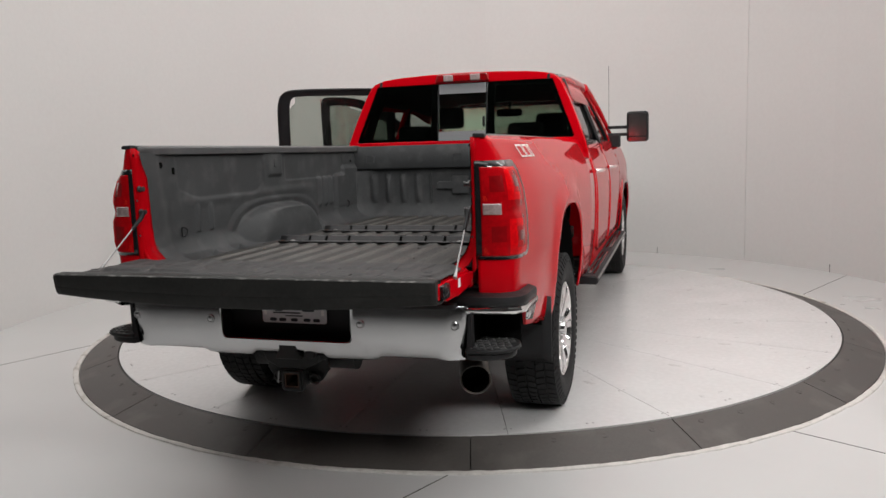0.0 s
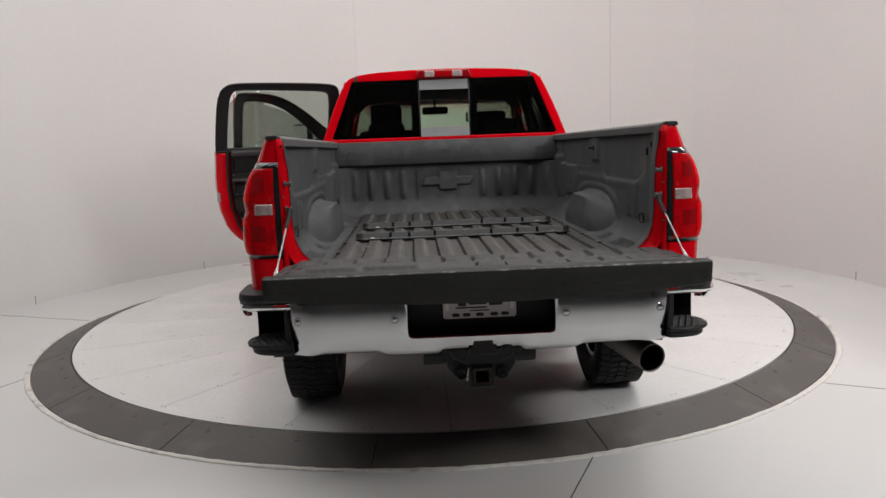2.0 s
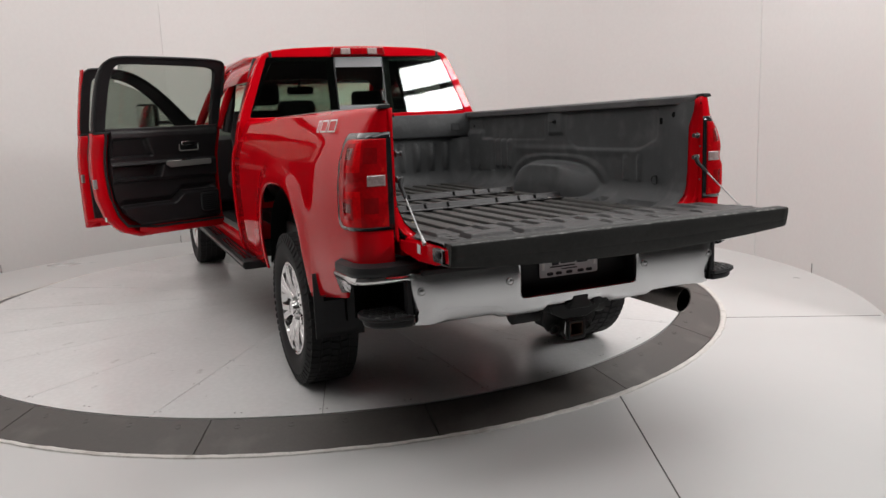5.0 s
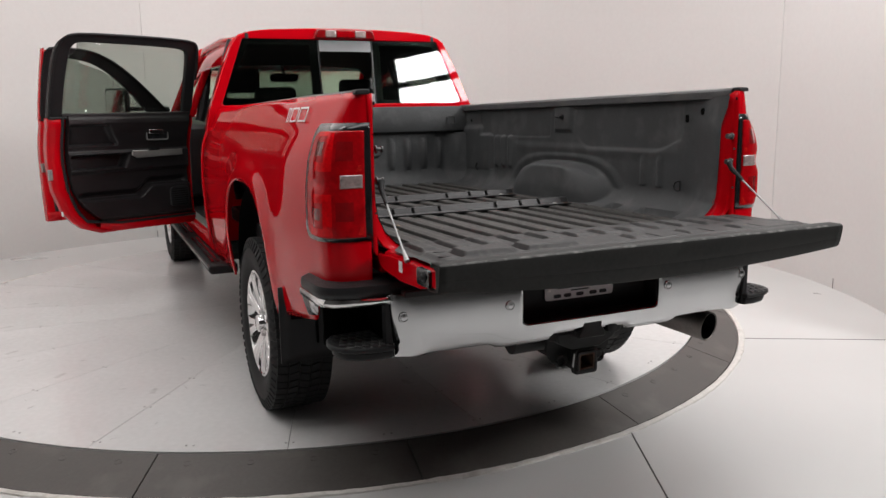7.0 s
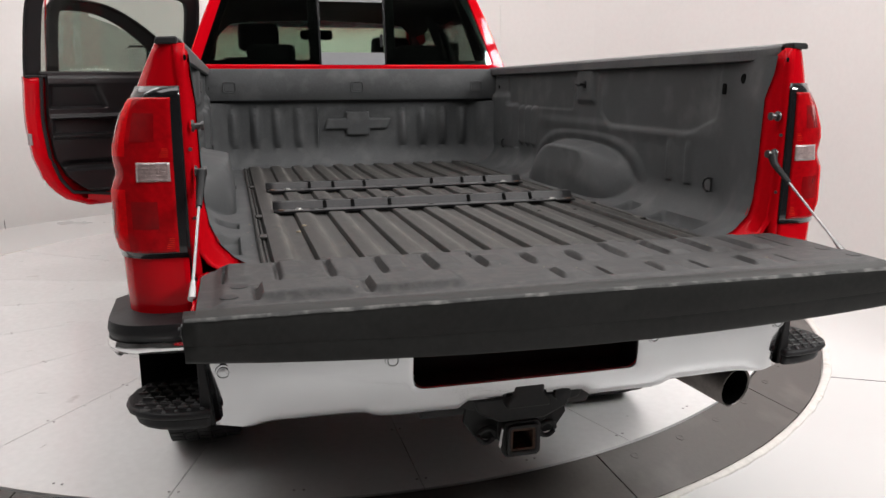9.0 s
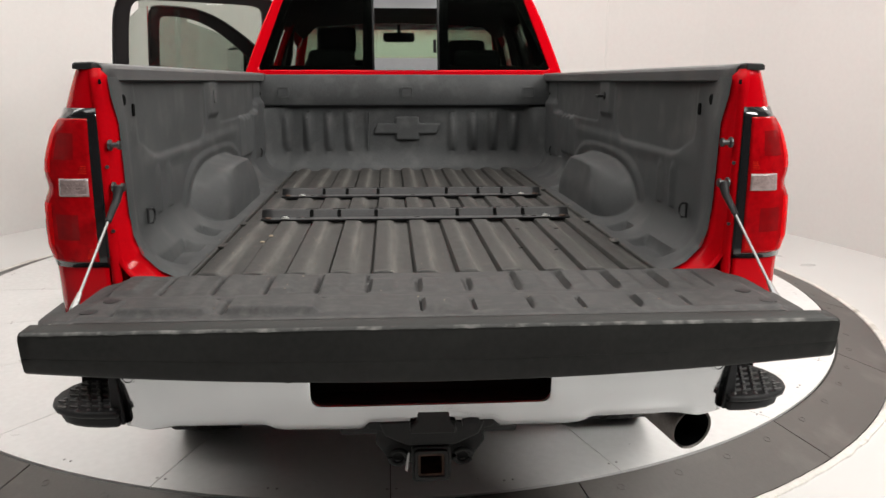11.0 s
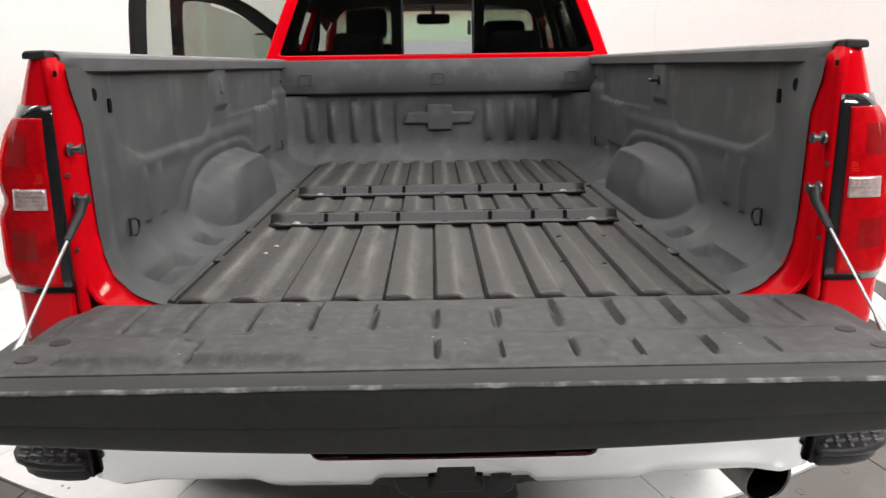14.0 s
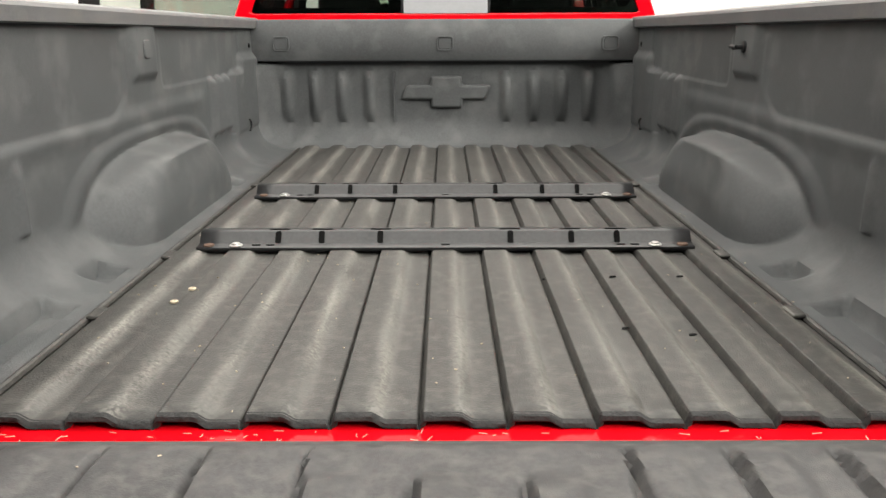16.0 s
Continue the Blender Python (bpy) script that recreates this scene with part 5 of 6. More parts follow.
for s in (1, -1):
    def put(name, geo, mat, parent, label="", **kw):
        return part(name, geo if s > 0 else flip(geo), mat, parent, label, **kw)
    C = (0.5 * s, 0.5, 1.15)
    lamp = put("tail_lamp", lamp_patch(0.0, 0.89, 0.978, 1.372, 0.0045, nu=40), LAMP_BLACK, truck, "red tail lamp in a black surround", solid=0.014, ref=C)
    put("lens", lamp_patch(0.065, 0.835, 0.992, 1.347, 0.0065, 30, 60, notch=1), LAMP_RED, lamp, "glossy red lens", solid=0.005, ref=C, smooth=60)
    # behind the lens: inner chambers, painted glow with lobes, dark cells, painted glint bars
    for z0, z1 in ((1.248, 1.312), (1.048, 1.112)):
        put("chamber", lamp_patch(0.170, 0.330, z0, z1, 0.0071, 14, 10, notch=1), LAMP_DEEP, lamp, "deep red inner chamber", ref=C, smooth=60)
    for z0, z1, u1 in ((1.330, 1.343, 0.70), (1.215, 1.245, 0.62), (1.245, 1.330, 0.450), (1.110, 1.140, 0.62), (1.034, 1.110, 0.450), (0.996, 1.024, 0.72), (1.024, 1.034, 0.450)):
        put("light_guide", lamp_patch(0.362, u1, z0, z1, 0.0073, 14, 5, notch=1), LAMP_LIT_EDGE, lamp, "bright red band, the lens's glow painted in", ref=C, smooth=60)
    for u0, u1, z0, z1 in ((0.480, 0.70, 1.266, 1.312), (0.480, 0.70, 1.052, 1.092)):
        put("dark_cell", lamp_patch(u0, u1, z0, z1, 0.0075, 10, 4, notch=1), DARK_RED, lamp, ref=C, smooth=60)
    # glints painted as stacked thin bars
    for u0, z0, n in ((0.092, 1.214, 5), (0.085, 1.002, 6)):
        bars = [lamp_patch(u0, u0 + 0.050 - 0.004 * k, z0 + 0.0045 * k, z0 + 0.0045 * k + 0.0013, 0.0078, 3, 1, notch=1) for k in range(n)]
        put("reflector", join(*bars), LAMP_GLINT, lamp, "stack of thin bright bars painted as reflector glints", ref=C, smooth=60)
    put("reverse_lens", lamp_patch(0.085, 0.285, 1.158, 1.202, 0.0085, 10, 6), LAMP_CLEAR, lamp, "clear ribbed reversing lens", solid=0.003, ref=C)
    for k in range(5):
        put("lens_rib", lamp_patch(0.095, 0.285, 1.163 + 0.0085 * k, 1.1640 + 0.0085 * k, 0.0103, 10, 1), LAMP_CLEAR, lamp, solid=0.001, ref=C)

# ---- cab ----
CAB_Y = 2.665


def cab_outline(n=10):
    """Half outline of the cab's back, from the floor up to the roof's middle."""
    pts = [(0.925, 0.62), (0.955, 0.80), (0.965, 1.05), (0.955, 1.25), (0.935, 1.38), (0.915, 1.46)]
    pts += [(0.865, 1.60), (0.805, 1.75), (0.757, 1.855), (0.735, 1.895), (0.712, 1.922), (0.680, 1.944), (0.63, 1.958), (0.50, 1.974), (0.25, 1.985), (0.0, 1.989)]
    return pts


co = cab_outline()
outline = co + [(-x, z) for x, z in reversed(co[:-1])]


def glass_outline(gx_b=0.834, gx_t=0.682, z0=1.488, z1=1.911, r=0.014):
    pts = []
    for cx, cz, a in ((gx_t - r, z1 - r, 0), (-gx_t + r, z1 - r, 90), (-gx_b + r, z0 + r, 180), (gx_b - r, z0 + r, 270)):
        pts += [(cx + r * math.cos(radians(a + 30 * k)), cz + r * math.sin(radians(a + 30 * k))) for k in range(4)]
    return pts


def lean(geo):
    """The cab's back leans forward towards the roof."""
    return [(x, y + 0.085 * max(0.0, z - 1.46) / 0.5, z) for x, y, z in geo[0]], geo[1]


# back panel as a frame round the glass: both loops sampled at the same angles
angs = sorted({round(2 * math.pi * k / 96, 5) for k in range(96)} | {round(math.atan2(z - 1.70, x) % (2 * math.pi), 5) for x, z in glass_outline()})
lo = loop_at(outline, angs)
li = loop_at(glass_outline(), angs)
cab = part("cab_back", lean(ring_prism(lo, li, CAB_Y, CAB_Y + 0.09, "y")), RED, truck, "red back of the cab round the window", bevel=0.009, seg=3, smooth=50, fix=True)
window = part("rear_window", lean(prism([(-0.838, 1.484), (-0.188, 1.484), (-0.188, 1.915), (-0.686, 1.915)], CAB_Y + 0.004, CAB_Y + 0.009, "y")), TINT, truck, "dark tinted rear window with sliding centre pane", smooth=0, fix=True)
part("window_pane", lean(prism([(0.195, 1.484), (0.838, 1.484), (0.686, 1.915), (0.195, 1.915)], CAB_Y + 0.004, CAB_Y + 0.009, "y")), TINT, window, smooth=0, fix=True)
part("sliding_pane", lean(prism([(-0.180, 1.488), (0.187, 1.488), (0.187, 1.909), (-0.180, 1.909)], CAB_Y + 0.005, CAB_Y + 0.010, "y")), SLIDER, window, "clearer sliding centre pane", smooth=0, fix=True)
part("window_frit", lean(ring_prism(loop_at(glass_outline(0.842, 0.690, 1.480, 1.918), angs), loop_at(glass_outline(0.806, 0.656, 1.512, 1.880, 0.03), angs), CAB_Y + 0.011, CAB_Y + 0.016, "y")), GLOSS_BLACK, window, "black glass border", smooth=0, fix=True)
for x in (-0.183, 0.19):
    part("slider_post", lean(box(x - 0.006, x + 0.006, CAB_Y - 0.003, CAB_Y + 0.018, 1.488, 1.908)), GLOSS_BLACK, window, bevel=0.002)
for x in (-0.215, 0.222):
    part("slider_frame", lean(box(x - 0.028, x + 0.028, CAB_Y + 0.011, CAB_Y + 0.018, 1.488, 1.908)), GLOSS_BLACK, window)
part("slider_band", lean(box(-0.177, 0.184, CAB_Y - 0.002, CAB_Y + 0.003, 1.488, 1.555)), FRIT, window, "grey dotted band at the slider's foot")
part("slider_band", lean(box(-0.177, 0.184, CAB_Y - 0.002, CAB_Y + 0.003, 1.835, 1.908)), FRIT, window, "grey dotted band at the slider's head")
part("slider_latch", lean(box(0.160, 0.180, CAB_Y - 0.006, CAB_Y + 0.003, 1.585, 1.66)), GLOSS_BLACK, window, bevel=0.004)
# roof
roof_rows = []
for k in range(21):
    y = CAB_Y + 0.12 + 1.62 * k / 20
    drop = 0.075 * smooth(0.55, 1.0, k / 20) ** 1.6 - 0.012 * math.sin(math.pi * k / 20)
    roof_rows.append([(x, y, z - drop) for x, z in [(-px, pz) for px, pz in co[7:]][:-1] + list(reversed(co[7:]))])
part("roof", sheet(roof_rows), RED, truck, "glossy red cab roof", solid=0.02, smooth=60, ref=(0, 3.4, 1.2))
for s in (1, -1):
    ditch = [(s * 0.648, CAB_Y + 0.12, 1.948), (s * 0.648, CAB_Y + 0.3, 1.952), (s * 0.648, CAB_Y + 0.9, 1.956), (s * 0.648, CAB_Y + 1.5, 1.92)]
    part("roof_moulding", tube(ditch, 0.008, 8), PLASTIC, truck, "black roof ditch moulding")
    g = lean(box(*sorted((s * 0.636, s * 0.660)), CAB_Y - 0.002, CAB_Y + 0.05, 1.908, 1.946))
    part("moulding_end", g, PLASTIC, truck, bevel=0.004)
brake = part("high_brake_lamp", prism([(-0.205, 1.918), (0.215, 1.918), (0.195, 1.978), (-0.185, 1.978)], CAB_Y + 0.045, CAB_Y + 0.13, "y"), LAMP_DEEP, truck, "high brake lamp with red and clear lenses", bevel=0.008, fix=True)
part("red_lens", prism([(-0.058, 1.925), (0.066, 1.925), (0.064, 1.968), (-0.056, 1.968)], CAB_Y + 0.038, CAB_Y + 0.06, "y"), LAMP_RED, brake, bevel=0.004, fix=True)
for x0, x1 in ((-0.135, -0.062), (0.070, 0.145)):
    part("clear_lens", prism([(x0, 1.925), (x1, 1.925), (x1, 1.970), (x0, 1.970)], CAB_Y + 0.038, CAB_Y + 0.06, "y"), LAMP_CLEAR, brake, "clear cargo lamp lens", bevel=0.006, fix=True)

YB, YA = 3.77, 4.90           # hinge lines of the rear and front doors


def cab_x(z):
    return interp(z, [p[1] for p in co[:10]], [p[0] for p in co[:10]])


def skin(y0, y1, z0, z1, ny=10, nz=16, dx=0.0):
    return sheet([[(half_width(min(z, 1.40)) + dx - 0.10 * max(0, z - 1.46), y0 + (y1 - y0) * i / ny, z) for z in [z0 + (z1 - z0) * j / nz for j in range(nz + 1)]] for i in range(ny + 1)])


def pillar(y0b, y1b, y0t, y1t, mat, name, label, th=0.05):
    """A post from belt line to roof rail on the +x side, its foot and head given along y."""
    zs = [1.44, 1.55, 1.68, 1.80, 1.88, 1.912]
    rows = []
    for z in zs:
        t = (z - zs[0]) / (zs[-1] - zs[0])
        x = cab_x(z)
        rows.append([(x, y0b + (y0t - y0b) * t, z), (x, y1b + (y1t - y1b) * t, z)])
    return sheet(rows)


for s in (1, -1):
    def put(name, geo, mat, parent, label="", **kw):
        return part(name, geo if s > 0 else flip(geo), mat, parent, label, **kw)
    # quarter behind the rear door, C pillar, roof rail, A pillar
    put("cab_quarter", skin(CAB_Y + 0.04, 2.735, 0.60, 1.46, 3, 16), RED, truck, "red cab corner panel", solid=0.02, smooth=60, ref=(0.2 * s, 4.0, 1.0))
    put("c_pillar", pillar(CAB_Y + 0.03, 2.735, CAB_Y + 0.09, 2.79, RED, "", ""), RED, truck, "red rear roof pillar", solid=0.03, smooth=60, ref=(0.2 * s, 4.0, 1.0))
    put("b_pillar", pillar(3.68, 3.80, 3.64, 3.74, RED, "", ""), RED_IN if s < 0 else GLOSS_BLACK, truck, "door pillar", solid=0.04, ref=(0.2 * s, 3.7, 1.5))
    put("a_pillar", tube([(0.90, 5.18, 1.40), (0.80, 4.75, 1.72), (0.73, 4.40, 1.90), (0.715, 4.25, 1.935)], 0.040, 10), RED, truck, "red windscreen pillar")
    put("roof_rail", tube([(0.715, CAB_Y + 0.17, 1.915), (0.725, 3.2, 1.93), (0.73, 4.0, 1.935), (0.715, 4.30, 1.915)], [0.012, 0.026, 0.026, 0.02], 10), RED, truck, "red roof rail")
    put("sill", prism([(0.86, 0.50), (0.935, 0.50), (0.955, 0.60), (0.93, 0.66), (0.86, 0.66)], CAB_Y + 0.03, 4.95, "y"), RED_IN, truck, "red door sill", bevel=0.01, fix=True)
    put("sill_plate", box(0.865, 0.925, 2.85, 4.8, 0.661, 0.668), SILVER, truck, "bright sill plate")
    board = put("running_board", prism([(0.88, 0.455), (1.035, 0.455), (1.048, 0.47), (1.048, 0.495), (1.035, 0.512), (0.88, 0.512)], 2.20, 4.72, "y"), PLASTIC, truck, "black running board with ribbed step pads", bevel=0.008, rake=False, fix=True)
    for y0, y1 in ((2.30, 3.3), (3.55, 4.6)):
        for k in range(4):
            put("step_rib", box(0.905 + 0.032 * k, 0.922 + 0.032 * k, y0, y1, 0.512, 0.517), GLOSS_BLACK, board, rake=False)
    put("board_edge", tube([(1.046, 2.21, 0.495), (1.046, 4.71, 0.495)], 0.008, 8), STEEL, board, rake=False)
    for y in (2.6, 3.5, 4.4):
        put("board_bracket", box(0.60, 0.90, y, y + 0.05, 0.46, 0.50), FRAME, board, rake=False)

    # front wing with arch
    rows = []
    for y in [4.88, 4.885, 4.90, 4.93, 4.98, 5.05, 5.15, 5.3, 5.4, 5.5, 5.65, 5.75, 5.82, 5.87, 5.90, 5.915, 5.92, 6.0, 6.15, 6.3]:
        base = 0.60
        z0 = arch_z(y, YF, 0.52, 1.03, base)
        zt = 1.42 - 0.10 * smooth(5.6, 6.3, y)
        taper = 0.10 * smooth(5.8, 6.3, y) ** 2
        rows.append([(half_width(min(1.46, (z0 + (zt - z0) * j / 16))) + flare(y, z0 + (zt - z0) * j / 16, YF, 0.52, 1.03) - taper, y, z0 + (zt - z0) * j / 16) for j in range(17)])
    put("front_wing", sheet(rows), RED, truck, "red front wing", solid=0.015, smooth=60, ref=(0.2 * s, 4.0, 1.0))
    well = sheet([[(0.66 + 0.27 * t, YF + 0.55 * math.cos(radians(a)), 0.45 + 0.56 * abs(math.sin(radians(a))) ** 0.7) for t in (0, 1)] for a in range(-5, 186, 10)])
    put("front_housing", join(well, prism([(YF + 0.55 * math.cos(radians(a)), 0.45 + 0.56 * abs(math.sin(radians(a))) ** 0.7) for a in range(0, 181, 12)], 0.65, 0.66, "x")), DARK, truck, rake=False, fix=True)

# hood, nose, windscreen
hood = sheet([[(x, y, 1.42 - 0.10 * smooth(5.2, 6.3, y) + 0.06 * (1 - (x / 0.92) ** 2)) for x in [-0.90 + 1.8 * k / 16 for k in range(17)]] for y in (5.02, 5.2, 5.5, 5.8, 6.1, 6.3)])
part("bonnet", hood, RED, truck, "red bonnet", solid=0.02, smooth=60, ref=(0, 5.5, 0.8))
part("nose", box(-0.88, 0.88, 6.24, 6.34, 0.60, 1.30), CHROME, truck, "chrome grille and front bumper", bevel=0.04, rake=False)
part("windscreen", sheet([[(x * w, y, z) for x in (-1, -0.5, 0, 0.5, 1)] for y, z, w in ((5.12, 1.46, 0.86), (4.80, 1.68, 0.79), (4.42, 1.90, 0.70))]), CLEAR, truck, "large windscreen", solid=0.005, ref=(0, 4, 1.2))
part("sun_band", sheet([[(x * w, y, z) for x in (-1, -0.5, 0, 0.5, 1)] for y, z, w in ((4.545, 1.818, 0.72), (4.42, 1.890, 0.69))]), BAND, truck, "blue sun band along the windscreen head", ref=(0, 4, 1.2))
part("antenna", tube([(0.87, 5.02, 1.38), (0.87, 5.02, 2.10)], 0.0022, 6), PLASTIC, truck, "thin black aerial mast", rake=False)

# ---- doors: built closed on the +x side with the hinge at the origin, y running back to the latch ----


def door_geo(length, front):
    """Outline loops of a door and of its window, in (y, z), y from the hinge (0) back to -length."""
    L = length
    if not front:
        body = [(0.0, 0.64), (0.0, 1.46), (0.0, 1.90), (-0.06, 1.925), (-L + 0.22, 1.935), (-L + 0.14, 1.925), (-L + 0.08, 1.89), (-L + 0.055, 1.80), (-L + 0.03, 1.60), (-L, 1.40), (-L, 1.15), (-L + 0.02, 0.95), (-L + 0.07, 0.80), (-L + 0.15, 0.70), (-L + 0.24, 0.65), (-0.30, 0.64)]
        win = [(-0.07, 1.47), (-0.07, 1.60), (-0.09, 1.83), (-0.12, 1.85), (-L + 0.25, 1.865), (-L + 0.18, 1.86), (-L + 0.14, 1.84), (-L + 0.125, 1.75), (-L + 0.11, 1.60), (-L + 0.10, 1.49), (-L + 0.10, 1.48), (-L + 0.11, 1.47), (-L + 0.2, 1.468), (-L + 0.3, 1.468), (-0.4, 1.468), (-0.2, 1.468)]
    else:
        body = [(0.0, 0.64), (0.0, 1.20), (-0.02, 1.42), (-0.06, 1.47), (-0.34, 1.70), (-0.56, 1.84), (-0.72, 1.905), (-0.86, 1.93), (-L + 0.02, 1.935), (-L, 1.92), (-L, 1.55), (-L, 1.30), (-L, 0.80), (-L + 0.02, 0.66), (-L + 0.08, 0.64), (-0.40, 0.64)]
        win = [(-0.20, 1.47), (-0.22, 1.475), (-0.24, 1.50), (-0.26, 1.53), (-0.42, 1.66), (-0.60, 1.78), (-0.74, 1.84), (-0.86, 1.862), (-L + 0.09, 1.87), (-L + 0.075, 1.85), (-L + 0.075, 1.60), (-L + 0.08, 1.49), (-L + 0.085, 1.475), (-L + 0.10, 1.47), (-0.70, 1.468), (-0.45, 1.468)]
    return body, win


def door_x(z):
    """Outer face, the door's foot at 0."""
    if z <= 1.44:
        return half_width(min(z, 1.40)) - 0.93
    return interp(z, (1.44, 1.55, 1.68, 1.80, 1.90, 1.965), (-0.022, -0.05, -0.098, -0.145, -0.19, -0.225))


def bend(geo, off=0.0):
    return [(x + door_x(z), y, z) for x, y, z in geo[0]], geo[1]


def make_door(length, front, hinge, angle, side, name):
    """A door with outer skin, inner trim, window frame, glass and fittings."""
    d = new(name)
    d.parent = truck
    body, win = door_geo(length, front)
    L = length

    def put(nm, geo, mat, parent=d, label="", **kw):
        geo = geo if side > 0 else flip(geo)
        return part(nm, geo, mat, parent, label, rake=False, **kw)
    # outer skin below the window, following the body's curve
    zs = [0.64 + (1.44 - 0.64) * k / 18 for k in range(19)]

    def back(z):
        if front:
            return -L
        return -L + interp(z, (0.64, 0.66, 0.70, 0.80, 0.95, 1.15, 1.45), (0.30, 0.22, 0.15, 0.07, 0.02, 0.0, 0.0))
    outer = sheet([[(door_x(z), back(z) * t, z) for t in (0.004, 0.1, 0.25, 0.5, 0.75, 0.9, 1.0)] for z in zs])
    put("door_skin", outer, RED, d, "glossy red door skin", solid=0.012, ref=(-0.6 * side, -0.4, 1.1), smooth=60)
    inner_edge = sheet([[(door_x(z) - dx, back(z) + dy, z) for dx, dy in ((0.0, 0.0), (0.045, 0.004), (0.058, 0.018), (0.064, 0.05), (0.066, 0.100))] for z in zs])
    put("door_edge", inner_edge, RED, d, "red door edge", solid=0.004, ref=(-0.6 * side, -0.4, 1.1))
    bot = sheet([[(door_x(0.64) - dx, back(0.64) * t, 0.64 + dz) for dx, dz in ((0.0, 0.0), (0.045, 0.002), (0.058, 0.018), (0.064, 0.04), (0.066, 0.075))] for t in (0, 0.5, 1.0)])
    put("door_edge", bot, RED, d, solid=0.004, ref=(-0.6 * side, -0.4, 1.1))
    front_edge = sheet([[(door_x(z) - dx, -0.002, z) for dx in (0.0, 0.03, 0.066)] for z in zs])
    put("door_edge", front_edge, RED_IN, d, solid=0.004, ref=(-0.6 * side, -0.4, 1.1))
    # window frame
    def frame_loop():
        if front:
            o = [(-0.02, 1.44), (-0.06, 1.47), (-0.34, 1.70), (-0.56, 1.84), (-0.72, 1.905), (-0.86, 1.93), (-L + 0.03, 1.935), (-L, 1.92), (-L, 1.60), (-L, 1.44), (-0.7, 1.44), (-0.35, 1.44)]
            i = [(-0.24, 1.468), (-0.26, 1.49), (-0.42, 1.645), (-0.60, 1.775), (-0.74, 1.842), (-0.86, 1.868), (-L + 0.09, 1.875), (-L + 0.075, 1.86), (-L + 0.075, 1.60), (-L + 0.075, 1.468), (-0.7, 1.468), (-0.4, 1.468)]
        else:
            o = [(0.0, 1.44), (0.0, 1.68), (-0.015, 1.905), (-0.05, 1.925), (-L + 0.20, 1.935), (-L + 0.105, 1.925), (-L + 0.045, 1.885), (-L + 0.02, 1.80), (-L + 0.010, 1.60), (-L + 0.004, 1.44), (-0.7, 1.44), (-0.35, 1.44)]
            i = [(-0.075, 1.468), (-0.078, 1.66), (-0.085, 1.868), (-0.11, 1.880), (-L + 0.22, 1.893), (-L + 0.16, 1.888), (-L + 0.125, 1.86), (-L + 0.11, 1.78), (-L + 0.10, 1.60), (-L + 0.095, 1.468), (-0.7, 1.468), (-0.35, 1.468)]
        return o, i
    o, i = frame_loop()
    o = [(y, 1.44 + (z - 1.44) * 1.085) for y, z in o]
    i = [(y, z if z < 1.5 else 1.468 + (z - 1.468) * 1.085) for y, z in i]

    def fine(loop, m=4):
        out = []
        for k in range(len(loop)):
            p, q = loop[k], loop[(k + 1) % len(loop)]
            out += [(p[0] + (q[0] - p[0]) * t / m, p[1] + (q[1] - p[1]) * t / m) for t in range(m)]
        return out
    fo, fi = fine(o), fine(i)
    for _ in range(7):          # round the upper corners
        for loop in (fo, fi):
            n = len(loop)
            loop[:] = [((loop[k - 1][0] + 2 * p[0] + loop[(k + 1) % n][0]) / 4, (loop[k - 1][1] + 2 * p[1] + loop[(k + 1) % n][1]) / 4) if p[1] > 1.62 else p for k, p in enumerate(loop)]
    put("window_frame", bend(ring_prism(fo, fi, -0.055, -0.012, "x")), PLASTIC, d, "black inner window frame", bevel=0.006, fix=True)
    put("window_surround", bend(ring_prism(fo, [(a * 0.9 + b * 0.1, c * 0.9 + e * 0.1) for (a, c), (b, e) in zip(fi, fo)], -0.012, 0.0, "x")), GLOSS_BLACK if not front else RED, d, "window surround", bevel=0.003, fix=True)
    put("door_seal", bend(tube([(-0.062, y, z) for y, z in fo[4:40]], 0.010, 8, False)), PLASTIC, d, "black rubber door seal")
    # the dark seal that follows the door's rear and lower edge
    path = [(door_x(z) - 0.070, back(z) + 0.088, z) for z in zs[:1:-1]] + [(door_x(0.66) - 0.070, back(0.64) * t + 0.03, 0.700) for t in (0.85, 0.6, 0.3, 0.05)]
    put("door_seal", tube(path, 0.011, 8), PLASTIC, d, "black rubber door seal")
    # pane: strips so that it bends with the frame
    cols = []
    for k in range(9):
        z = 1.455 + (1.935 - 1.455) * k / 8
        if front:
            ya = -interp(z, (1.46, 1.49, 1.645, 1.775, 1.842, 1.868), (0.23, 0.25, 0.41, 0.59, 0.73, 0.86))
            yb = -L + 0.075
        else:
            ya, yb = -interp(z, (1.46, 1.66, 1.87), (0.072, 0.078, 0.10)), -L + interp(z, (1.46, 1.60, 1.77, 1.84, 1.87), (0.10, 0.105, 0.115, 0.13, 0.19))
        cols.append([(door_x(z) - 0.028, ya + 0.02 + (yb - ya - 0.04) * t / 6, z) for t in range(7)])
    put("window_pane", sheet(cols), SIDE_GLASS, d, "tinted side window", solid=0.004, ref=(-0.6 * side, -0.4, 1.1))
    # inner trim panel
    tz = [0.712 + (1.455 - 0.712) * k / 130 for k in range(131)]

    def tback(z):
        if front:
            return -L + 0.05
        return -L + 0.112 + interp(z, (0.70, 0.76, 0.83, 0.95, 1.15, 1.45), (0.25, 0.15, 0.075, 0.02, 0.0, 0.0))

